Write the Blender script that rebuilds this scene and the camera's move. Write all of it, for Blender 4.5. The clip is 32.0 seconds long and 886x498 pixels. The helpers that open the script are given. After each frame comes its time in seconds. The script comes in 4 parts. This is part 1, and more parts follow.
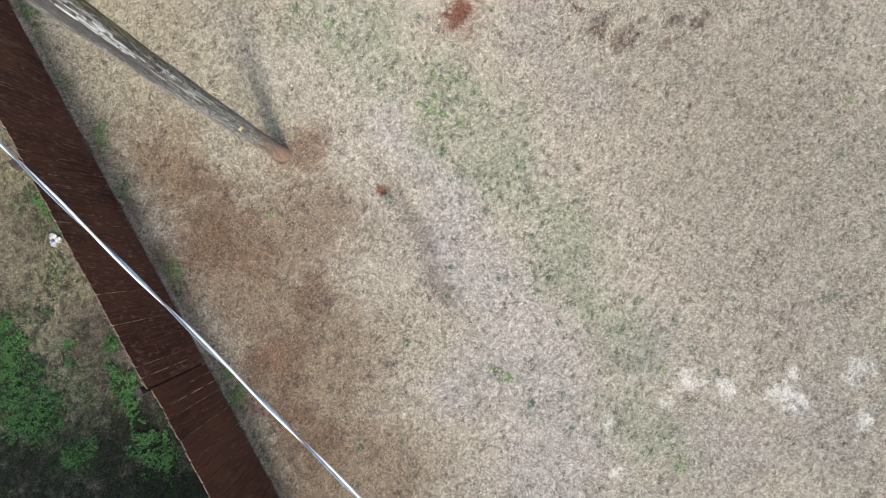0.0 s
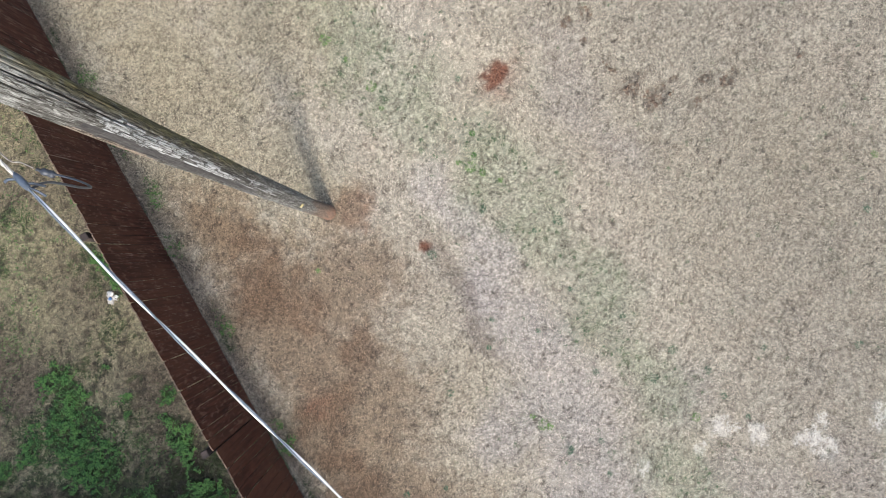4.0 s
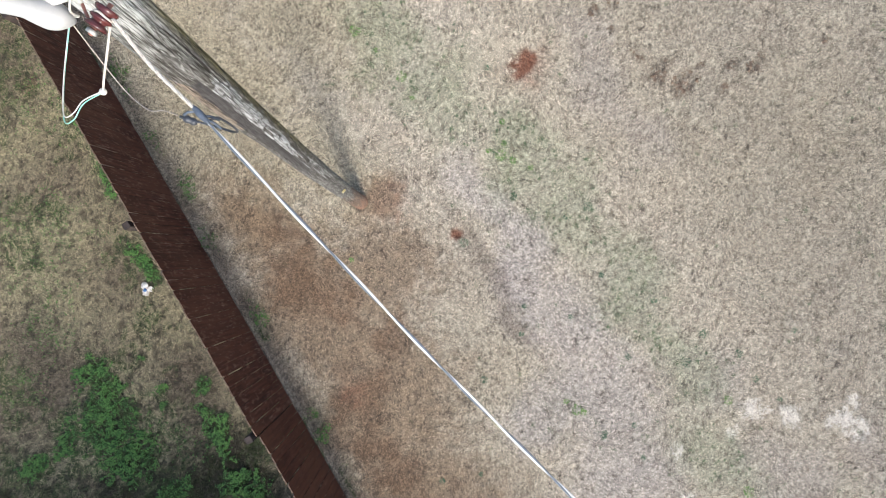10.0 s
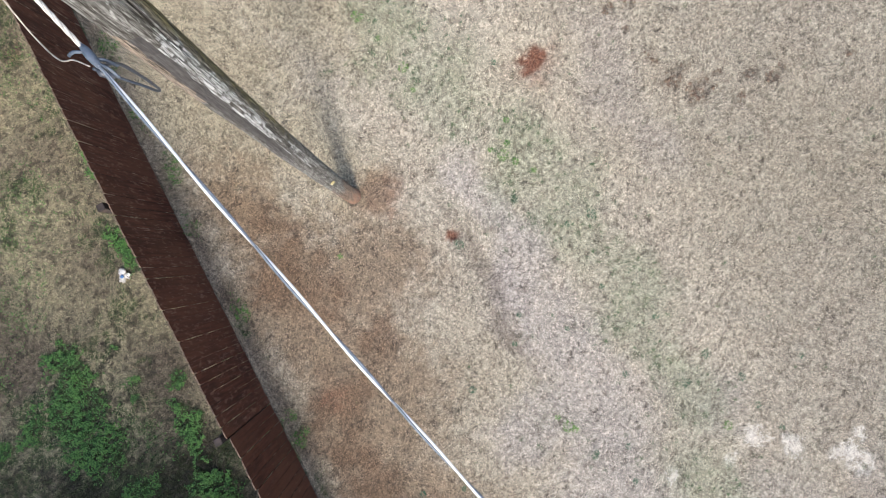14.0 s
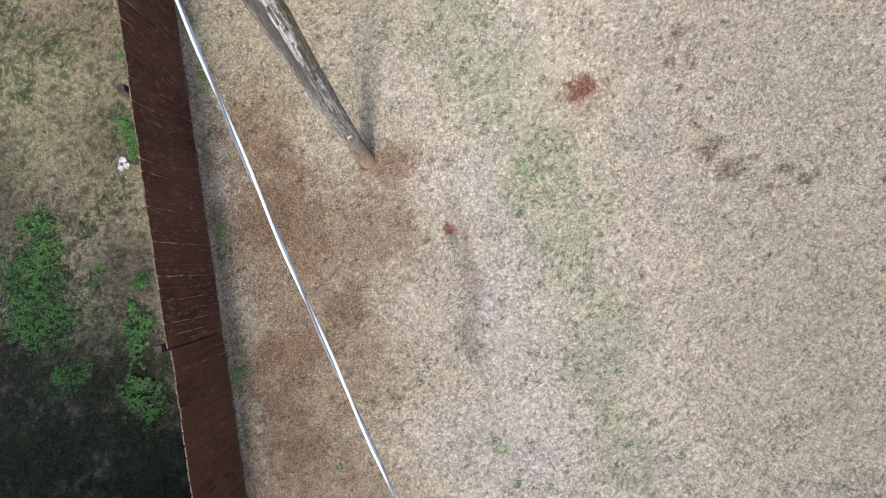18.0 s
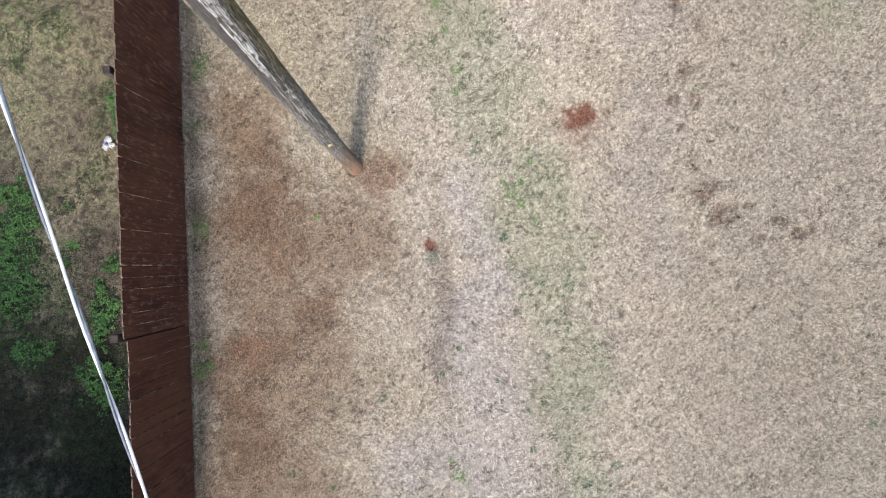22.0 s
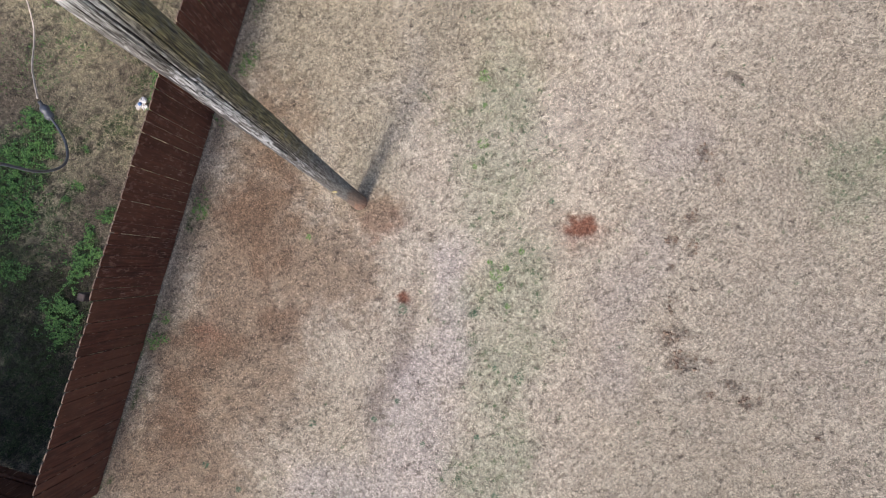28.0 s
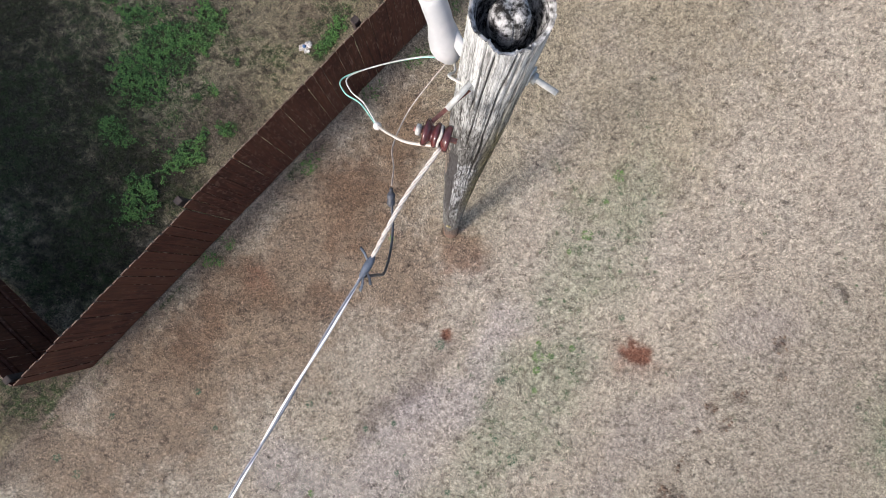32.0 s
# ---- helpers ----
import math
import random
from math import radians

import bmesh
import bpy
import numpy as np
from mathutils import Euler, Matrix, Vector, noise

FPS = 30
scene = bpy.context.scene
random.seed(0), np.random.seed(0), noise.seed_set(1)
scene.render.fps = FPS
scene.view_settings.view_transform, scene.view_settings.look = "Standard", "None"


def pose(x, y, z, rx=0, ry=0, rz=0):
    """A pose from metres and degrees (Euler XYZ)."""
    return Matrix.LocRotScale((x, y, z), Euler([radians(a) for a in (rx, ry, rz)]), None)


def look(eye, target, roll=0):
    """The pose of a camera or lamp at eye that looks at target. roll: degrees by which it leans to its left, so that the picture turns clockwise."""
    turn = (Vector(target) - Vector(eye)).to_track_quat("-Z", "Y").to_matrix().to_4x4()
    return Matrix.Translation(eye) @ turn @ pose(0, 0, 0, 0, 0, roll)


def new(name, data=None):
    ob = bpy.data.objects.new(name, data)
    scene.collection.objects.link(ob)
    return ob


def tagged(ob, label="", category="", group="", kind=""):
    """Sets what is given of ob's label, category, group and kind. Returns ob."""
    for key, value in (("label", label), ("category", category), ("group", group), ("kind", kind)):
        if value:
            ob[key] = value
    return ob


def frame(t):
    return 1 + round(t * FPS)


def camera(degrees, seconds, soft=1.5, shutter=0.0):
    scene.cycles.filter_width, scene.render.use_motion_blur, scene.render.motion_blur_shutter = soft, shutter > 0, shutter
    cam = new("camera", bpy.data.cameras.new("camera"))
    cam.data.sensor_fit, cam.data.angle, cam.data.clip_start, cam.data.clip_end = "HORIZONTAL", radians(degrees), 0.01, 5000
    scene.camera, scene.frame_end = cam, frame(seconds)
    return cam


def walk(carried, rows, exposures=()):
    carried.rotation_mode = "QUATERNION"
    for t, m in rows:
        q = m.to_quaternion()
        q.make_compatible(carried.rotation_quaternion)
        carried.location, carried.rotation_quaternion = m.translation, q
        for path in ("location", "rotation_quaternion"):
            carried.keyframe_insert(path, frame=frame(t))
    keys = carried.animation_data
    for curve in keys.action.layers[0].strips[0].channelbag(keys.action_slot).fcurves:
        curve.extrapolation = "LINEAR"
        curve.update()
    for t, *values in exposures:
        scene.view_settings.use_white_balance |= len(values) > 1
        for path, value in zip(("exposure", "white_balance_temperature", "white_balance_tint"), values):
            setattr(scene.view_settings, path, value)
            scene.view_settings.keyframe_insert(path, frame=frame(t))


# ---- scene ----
cam = camera(68.8, 32.0, soft=0.45)

# seconds, x, y, z, rx, ry, rz: a drone that hovers over the yard and looks straight down
PATH = [
    (0, 1.203, -2.314, 9.471, 0.98, -0.94, -28.77),
    (0.5, 1.156, -2.075, 9.565, 0.47, -0.98, -28.87),
    (1, 1.158, -1.791, 9.618, 0.60, -0.88, -28.95),
    (1.5, 1.117, -1.534, 9.639, 0.84, -0.89, -29.02),
    (2, 1.036, -1.459, 9.674, 1.06, -0.81, -29.02),
    (2.5, 1.013, -1.402, 9.755, 0.89, -0.95, -29.16),
    (3, 1.037, -1.371, 9.809, 0.88, -0.98, -29.21),
    (3.5, 1.099, -1.365, 9.825, 0.83, -0.67, -29.27),
    (5.5, 1.094, -1.131, 10.022, 1.14, -0.66, -29.52),
    (6, 0.892, -1.166, 10.057, 1.15, -0.76, -29.60),
    (6.5, 0.714, -1.235, 10.010, 1.21, -0.75, -29.68),
    (7, 0.605, -1.280, 9.961, 1.24, -0.77, -29.74),
    (7.5, 0.552, -1.295, 9.963, 1.19, -0.82, -29.84),
    (8, 0.533, -1.305, 10.006, 1.18, -0.81, -29.88),
    (8.5, 0.568, -1.328, 10.004, 1.22, -0.80, -29.95),
    (9, 0.590, -1.336, 9.946, 1.23, -0.77, -29.99),
    (9.5, 0.596, -1.284, 9.936, 1.23, -0.75, -30.05),
    (10, 0.544, -1.273, 9.917, 1.20, -0.74, -30.08),
    (10.5, 0.478, -1.328, 9.827, 1.13, -0.82, -30.13),
    (11, 0.469, -1.374, 9.698, 1.16, -0.81, -30.19),
    (11.5, 0.507, -1.372, 9.549, 1.18, -0.83, -30.20),
    (12, 0.548, -1.384, 9.446, 1.17, -0.84, -30.20),
    (12.5, 0.561, -1.419, 9.376, 1.24, -0.81, -30.25),
    (13, 0.582, -1.415, 9.316, 1.26, -0.81, -29.94),
    (13.5, 0.627, -1.330, 9.354, 1.23, -0.77, -29.93),
    (14, 0.644, -1.312, 9.441, 1.26, -0.72, -26.99),
    (14.5, 0.633, -1.336, 9.501, 1.19, -0.77, -25.63),
    (15, 0.599, -1.424, 9.468, 1.27, -0.81, -18.58),
    (15.5, 0.568, -1.555, 9.389, 1.19, -0.89, -14.06),
    (17.5, 0.678, -1.628, 9.384, 1.52, -1.14, -8.79),
    (18, 0.706, -1.540, 9.386, 1.43, -1.09, -8.77),
    (18.5, 0.826, -1.325, 9.388, 1.46, -0.97, -8.81),
    (19, 0.961, -1.133, 9.428, 1.45, -0.76, -8.36),
    (19.5, 0.990, -1.100, 9.361, 1.42, -0.80, -5.36),
    (20, 1.011, -1.176, 9.273, 1.42, -0.80, -3.35),
    (20.5, 1.027, -1.269, 9.254, 1.40, -0.76, -2.41),
    (21, 1.027, -1.304, 9.219, 1.47, -0.72, -2.46),
    (21.5, 1.074, -1.338, 9.178, 1.44, -0.72, -2.43),
    (22, 1.114, -1.336, 9.211, 1.37, -0.67, -2.46),
    (22.5, 1.157, -1.141, 9.296, 1.42, -0.68, -2.45),
    (23, 1.171, -0.912, 9.342, 1.38, -0.58, -2.37),
    (23.5, 1.141, -0.825, 9.402, 1.30, -0.57, -2.35),
    (24, 1.149, -0.751, 9.509, 1.39, -0.48, -2.36),
    (24.5, 1.138, -0.742, 9.537, 1.38, -0.42, -2.34),
    (25, 1.127, -0.726, 9.615, 1.38, -0.42, -2.30),
    (25.5, 1.120, -0.592, 9.626, 1.37, -0.49, -2.30),
    (27.5, 1.380, -0.486, 9.583, 1.32, -0.63, 4.18),
    (28, 1.339, -0.459, 9.548, 1.31, -0.80, 16.48),
    (28.5, 1.315, -0.438, 9.516, 1.31, -0.92, 26.60),
    (29, 1.335, -0.442, 9.532, 1.30, -0.95, 36.61),
    (29.5, 1.330, -0.483, 9.567, 1.25, -0.89, 43.60),
    (30, 1.329, -0.639, 9.542, 1.53, -0.81, 43.57),
    (30.5, 1.247, -0.695, 9.563, 1.48, -0.61, 43.67),
    (31, 1.018, -0.632, 9.559, 1.43, -0.24, 43.77),
    (31.5, 0.612, -0.526, 9.529, 1.51, -0.37, 43.80),
    (32, 0.291, -0.393, 9.632, 1.57, -0.19, 43.90),
]
# the clip's own exposure and white balance drift a little: seconds, stops, kelvin, tint
EXPOSURES = [(0, 0.93, 6350, 7), (3.5, 0.95, 6350, 7), (6, 0.82, 6300, 12), (7.5, 0.93, 6350, 9), (9, 0.95, 6350, 8), (15, 1.02, 6350, 9), (24, 1.04, 6450, 12), (28, 0.88, 6480, 15), (30.5, 0.80, 6480, 14), (32, 0.72, 6430, 13)]
walk(cam, [(t, pose(*p)) for t, *p in PATH], EXPOSURES)
# ==== LIGHT ====
SUN_ELEVATION, SHADOW_TURN = radians(36), radians(9.5)
world = bpy.data.worlds.new("sky")
scene.world = world
world.use_nodes = True
wt = world.node_tree
sky = wt.nodes.new("ShaderNodeTexSky")
sky.sky_type, sky.sun_disc = "NISHITA", False
sky.sun_elevation, sky.sun_rotation = SUN_ELEVATION, math.pi + SHADOW_TURN
sky.air_density, sky.dust_density = 1.0, 3.2
wt.links.new(sky.outputs["Color"], wt.nodes["Background"].inputs["Color"])
wt.nodes["Background"].inputs["Strength"].default_value = 0.165

sun_data = bpy.data.lights.new("sun", "SUN")
sun_data.energy, sun_data.angle, sun_data.color = 2.3, radians(12.0), (1.0, 0.96, 0.91)
sun = new("sun", sun_data)
sun_from = Vector((-math.sin(SHADOW_TURN) * math.cos(SUN_ELEVATION), -math.cos(SHADOW_TURN) * math.cos(SUN_ELEVATION), math.sin(SUN_ELEVATION)))
sun.matrix_world = look(sun_from * 30, (0, 0, 0))


# ==== MATERIALS ====
class Nodes:
    """Short hand for building a node tree."""

    def __init__(self, name, rough=0.8, metal=0.0, spec=0.5):
        self.mat = bpy.data.materials.new(name)
        self.mat.use_nodes = True
        self.tree = self.mat.node_tree
        self.bsdf = self.tree.nodes["Principled BSDF"]
        self.bsdf.inputs["Roughness"].default_value = rough
        self.bsdf.inputs["Metallic"].default_value = metal
        self.bsdf.inputs["Specular IOR Level"].default_value = spec

    def node(self, kind, **values):
        n = self.tree.nodes.new(kind)
        for k, v in values.items():
            if k == "operation":
                n.operation = v
            elif k == "blend":
                n.data_type, n.blend_type = "RGBA", v
        return n

    def feed(self, sock, value):
        if isinstance(value, bpy.types.NodeSocket):
            self.tree.links.new(value, sock)
        elif value is not None:
            sock.default_value = value

    def math(self, op, a, b=None, c=None):
        n = self.node("ShaderNodeMath", operation=op)
        for s, v in zip(n.inputs, (a, b, c)):
            self.feed(s, v)
        return n.outputs[0]

    def vec(self, op, a, b=None):
        n = self.node("ShaderNodeVectorMath", operation=op)
        self.feed(n.inputs[0], a)
        self.feed(n.inputs[1], b)
        return n.outputs["Value"] if op in ("LENGTH", "DOT_PRODUCT") else n.outputs["Vector"]

    def noise(self, vector, scale, detail=3.0, rough=0.55, color=False):
        n = self.node("ShaderNodeTexNoise")
        self.feed(n.inputs["Vector"], vector)
        n.inputs["Scale"].default_value, n.inputs["Detail"].default_value, n.inputs["Roughness"].default_value = scale, detail, rough
        return n.outputs["Color" if color else "Fac"]

    def map(self, value, a, b, c=0.0, d=1.0, smooth=True):
        n = self.node("ShaderNodeMapRange")
        n.interpolation_type = "SMOOTHSTEP" if smooth else "LINEAR"
        for s, v in zip(n.inputs, (value, a, b, c, d)):
            self.feed(s, v)
        return n.outputs["Result"]

    def mix(self, fac, a, b, blend="MIX"):
        n = self.node("ShaderNodeMix", blend=blend)
        for i, v in ((0, fac), (6, a), (7, b)):
            if isinstance(v, tuple) and len(v) == 3:
                v = (*v, 1)
            self.feed(n.inputs[i], v)
        return n.outputs[2]

    def position(self):
        return self.node("ShaderNodeNewGeometry").outputs["Position"]

    def island(self):
        return self.node("ShaderNodeNewGeometry").outputs["Random Per Island"]

    def local(self):
        return self.node("ShaderNodeTexCoord").outputs["Object"]

    def chance(self):
        return self.node("ShaderNodeObjectInfo").outputs["Random"]

    def stretch(self, vector, scale, offset=None):
        v = self.vec("MULTIPLY", vector, scale)
        if offset is not None:
            c = self.node("ShaderNodeCombineXYZ")
            for s in c.inputs:
                self.feed(s, self.math("MULTIPLY", offset, 37.0))
            v = self.vec("ADD", v, c.outputs[0])
        return v

    def bump(self, height, strength, distance=0.01):
        n = self.node("ShaderNodeBump")
        n.inputs["Strength"].default_value, n.inputs["Distance"].default_value = strength, distance
        self.feed(n.inputs["Height"], height)
        self.feed(self.bsdf.inputs["Normal"], n.outputs[0])

    def done(self, color):
        if isinstance(color, tuple):
            color = (*color, 1)
        self.feed(self.bsdf.inputs["Base Color"], color)
        return self.mat


# Patches of the yard: centre x, y, radii, turn in degrees, softness
BROWN = [(-1.35, -1.2, 0.85, 1.5, 0, 1.1), (-1.15, -2.6, 1.05, 1.6, 0, 1.1), (-1.3, -4.6, 1.0, 1.6, 10, 1.1), (-0.35, -1.0, 0.85, 0.9, 30, 1.2), (0.42, 0.05, 0.42, 0.38, 20, 0.9), (-1.5, 0.6, 0.6, 0.9, 0, 1.3), (-1.6, -6.2, 0.9, 0.8, 0, 1.3)]
DEEP_BROWN = [(-1.50, -2.4, 0.42, 0.7, 5, 0.9), (-1.40, -0.3, 0.45, 0.8, 0, 0.9), (-1.75, -3.6, 0.45, 0.8, 0, 0.9), (-0.95, -0.9, 0.35, 0.5, 20, 0.9), (-1.85, -2.9, 0.3, 0.5, 0, 0.9), (-1.02, -4.21, 0.12, 0.12, 0, 0.6), (-0.6, -2.0, 0.4, 0.4, 0, 1.1)]
PALE = [(1.70, -0.75, 0.34, 0.75, 0, 0.9), (1.75, -1.9, 0.42, 0.9, -4, 0.9), (1.75, -3.1, 0.65, 1.0, -8, 1.0), (1.75, -4.4, 0.85, 0.9, 0, 1.0), (0.75, -4.1, 0.6, 0.5, 20, 1.1), (1.4, -5.6, 0.8, 1.0, 10, 1.2)]
STRAWY = [(-1.0, 2.4, 1.1, 2.2, 0, 1.2), (0.9, 3.2, 1.2, 1.4, 0, 1.2), (-0.2, 1.0, 0.7, 0.8, 0, 1.2), (-0.3, 5.0, 2.0, 1.2, 0, 1.2)]
WARM = [(2.6, -0.8, 1.5, 3.6, 5, 1.2), (0.6, 2.6, 1.4, 1.6, 0, 1.2)]
LILAC = [(4.22, -0.15, 0.40, 0.7, 0, 1.0), (4.25, -1.2, 0.35, 0.5, 0, 1.2), (4.25, 0.65, 0.40, 0.5, 0, 1.1), (4.33, 2.1, 0.40, 0.6, 0, 1.1), (3.6, -6.8, 0.8, 0.6, 0, 1.1), (5.1, -7.3, 0.7, 0.5, 0, 1.1), (3.3, -5.0, 0.4, 0.5, 0, 1.1), (1.3, -2.5, 0.25, 0.6, 0, 1.0)]
GREENISH = [(1.60, 2.2, 0.55, 0.9, 0, 1.2), (2.0, 0.9, 0.60, 0.8, -10, 1.2), (2.45, -0.45, 0.58, 0.8, -15, 1.1), (2.80, -1.6, 0.52, 0.9, -15, 1.1), (2.97, -3.1, 0.48, 0.9, -5, 1.1), (3.08, -4.5, 0.42, 0.8, 0, 1.1), (2.75, -6.0, 0.55, 0.8, 10, 1.0), (7.0, 2.6, 0.6, 0.8, 0, 1.4)]
STREAK = [(1.20, -1.55, 0.15, 0.95, 2, 0.9), (1.13, -2.65, 0.11, 0.5, 6, 1.5)]
RED_SOIL = [(3.29, 0.66, 0.25, 0.13, 14, 0.9), (1.07, -1.05, 0.10, 0.09, 0, 0.5)]
RED_DUST = [(0.43, 0.00, 0.24, 0.34, 30, 0.8), (3.32, 0.67, 0.42, 0.32, 10, 0.9), (-1.56, -2.28, 0.2, 0.3, 0, 0.9)]
CLODS = [(4.99, 1.98, 0.096, 0.096, 0, 0.9), (4.88, 1.3, 0.12, 0.104, -30, 0.9), (4.63, 0.88, 0.08, 0.104, 0, 0.9), (5.0, 0.8, 0.104, 0.12, 0, 0.9), (4.72, 0.42, 0.08, 0.08, 0, 0.9), (4.81, -0.1, 0.072, 0.104, 20, 0.9), (5.06, -0.42, 0.176, 0.128, 30, 0.9), (5.3, -0.74, 0.16, 0.16, 30, 0.9), (5.62, -0.66, 0.08, 0.064, 0, 0.9), (6.03, -0.98, 0.104, 0.072, 0, 0.9), (5.8, -1.22, 0.12, 0.056, 0, 0.9), (6.34, -1.15, 0.12, 0.088, 10, 0.9), (7.47, -1.26, 0.056, 0.064, 0, 0.9), (4.68, 2.32, 0.128, 0.096, 0, 0.9), (4.88, 3.45, 0.16, 0.096, 0, 0.9)]
BLEACHED = [(3.66, -5.62, 0.16, 0.18, 0, 0.9), (3.78, -5.80, 0.10, 0.08, 0, 0.9), (4.12, -6.09, 0.15, 0.16, 0, 0.9), (4.05, -5.92, 0.08, 0.06, 0, 0.9), (4.82, -6.55, 0.20, 0.24, 30, 0.8), (4.95, -6.75, 0.14, 0.12, 30, 0.8), (4.60, -6.42, 0.12, 0.08, 0, 0.8), (5.05, -6.35, 0.10, 0.13, 0, 0.8), (5.93, -6.78, 0.24, 0.18, 0, 0.8), (5.65, -7.45, 0.14, 0.14, 0, 0.8), (2.30, -5.63, 0.09, 0.11, 0, 0.8), (3.21, -5.73, 0.09, 0.10, 0, 0.8), (2.05, -6.33, 0.10, 0.10, 0, 0.8)]
LUSH = [(-4.75, -0.32, 0.26, 0.32, 10, 0.7), (-5.0, -0.92, 0.46, 0.46, 0, 0.7), (-4.85, -1.5, 0.36, 0.30, 0, 0.8), (-5.6, -0.92, 0.20, 0.13, 0, 0.8), (-6.15, -0.9, 0.22, 0.16, 0, 0.7), (-4.05, -0.78, 0.14, 0.07, 0, 0.7), (-4.15, -1.05, 0.07, 0.07, 0, 0.7), (-3.49, -1.18, 0.15, 0.14, 0, 0.7), (-3.61, -1.86, 0.16, 0.38, 8, 0.7), (-3.62, -2.82, 0.28, 0.28, 0, 0.8), (-4.60, -2.30, 0.22, 0.17, 0, 0.9), (-3.30, 0.94, 0.12, 0.30, 0, 0.7), (-3.18, 2.2, 0.09, 0.28, 0, 0.7), (-3.02, 3.1, 0.08, 0.24, 0, 0.7), (-3.95, -0.25, 0.06, 0.06, 0, 0.6)]
# low growth in the next yard's corner, shade painted into its dark tone
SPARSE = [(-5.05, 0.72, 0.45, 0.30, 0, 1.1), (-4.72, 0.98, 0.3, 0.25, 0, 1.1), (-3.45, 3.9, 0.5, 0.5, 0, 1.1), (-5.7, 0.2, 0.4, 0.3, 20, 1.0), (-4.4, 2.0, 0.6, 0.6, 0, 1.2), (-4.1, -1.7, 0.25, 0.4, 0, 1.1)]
GROWTH_AND_SHADE = [(-5.6, -3.2, 2.0, 1.2, 0, 1.0), (-7.0, -1.9, 1.2, 1.0, 0, 1.0), (-3.7, -3.7, 0.9, 1.1, 0, 1.0), (-5.2, -2.2, 1.1, 0.6, 0, 1.2), (-4.0, -2.6, 0.9, 0.6, 0, 1.2)]
FENCE_X = -2.40


def warped(x, y, k):
    """The yard's coordinates, pushed about so that no patch has a smooth rim."""
    wx = x + 0.22 * np.sin(3.1 * y + 1.7 * x + k) + 0.06 * np.sin(9.3 * x - 7.1 * y + 2 * k) + 0.03 * np.sin(23 * y + 17 * x)
    wy = y + 0.22 * np.sin(2.7 * x - 1.9 * y + 2 * k) + 0.06 * np.sin(8.7 * y + 6.3 * x + k) + 0.03 * np.sin(21 * x - 19 * y)
    return wx, wy


def patch_at(spots, x, y, warp=1.0, fray=1.0):
    wx, wy = warped(x, y, len(spots))
    wx, wy = x + (wx - x) * warp, y + (wy - y) * warp
    best = np.zeros_like(x)
    rag = fray * 0.75 * (lattice(x, y, 0.13, 31) - 0.5) + fray * 0.6 * (lattice(x, y, 0.045, 32) - 0.5)
    for cx, cy, rx, ry, turn, soft in spots:
        c, s = math.cos(radians(turn)), math.sin(radians(turn))
        u, v = ((wx - cx) * c + (wy - cy) * s) / rx, (-(wx - cx) * s + (wy - cy) * c) / ry
        d = np.clip((1 + soft * 0.5 - np.hypot(u, v)) / soft + rag, 0, 1) * (np.hypot(u, v) < 2.5)
        best = np.maximum(best, d * d * (3 - 2 * d))
    return best


def lattice(x, y, cell, seed):
    """Smooth value noise over the yard, 0 to 1."""
    table = np.random.RandomState(seed).rand(128, 128)
    u, v = x / cell, y / cell
    i, j = np.floor(u).astype(int), np.floor(v).astype(int)
    fu, fv = u - i, v - j
    fu, fv = fu * fu * (3 - 2 * fu), fv * fv * (3 - 2 * fv)
    a, b = table[i % 128, j % 128], table[(i + 1) % 128, j % 128]
    c, d = table[i % 128, (j + 1) % 128], table[(i + 1) % 128, (j + 1) % 128]
    return (a * (1 - fu) + b * fu) * (1 - fv) + (c * (1 - fu) + d * fu) * fv


def height(x, y):
    """The lie of the ground: small swells, a shallow rut, and the trodden clods."""
    x, y = np.asarray(x, float), np.asarray(y, float)
    near = np.clip(1.4 - np.hypot(x, y) / 30, 0, 1)
    z = 0.03 * (lattice(x, y, 0.9, 1) - 0.5) + 0.02 * (lattice(x, y, 0.27, 2) - 0.5)
    z = z - 0.03 * patch_at(STREAK, x, y, 0.2) - 0.02 * patch_at(RED_SOIL, x, y, 0.2, 1.1)
    z = z + patch_at(CLODS, x, y, 0.3) * 0.06 * (lattice(x, y, 0.045, 3) - 0.6)
    return z * near


def blend(tone, other, mask):
    return tone + (np.array(other) - tone) * mask[:, None]


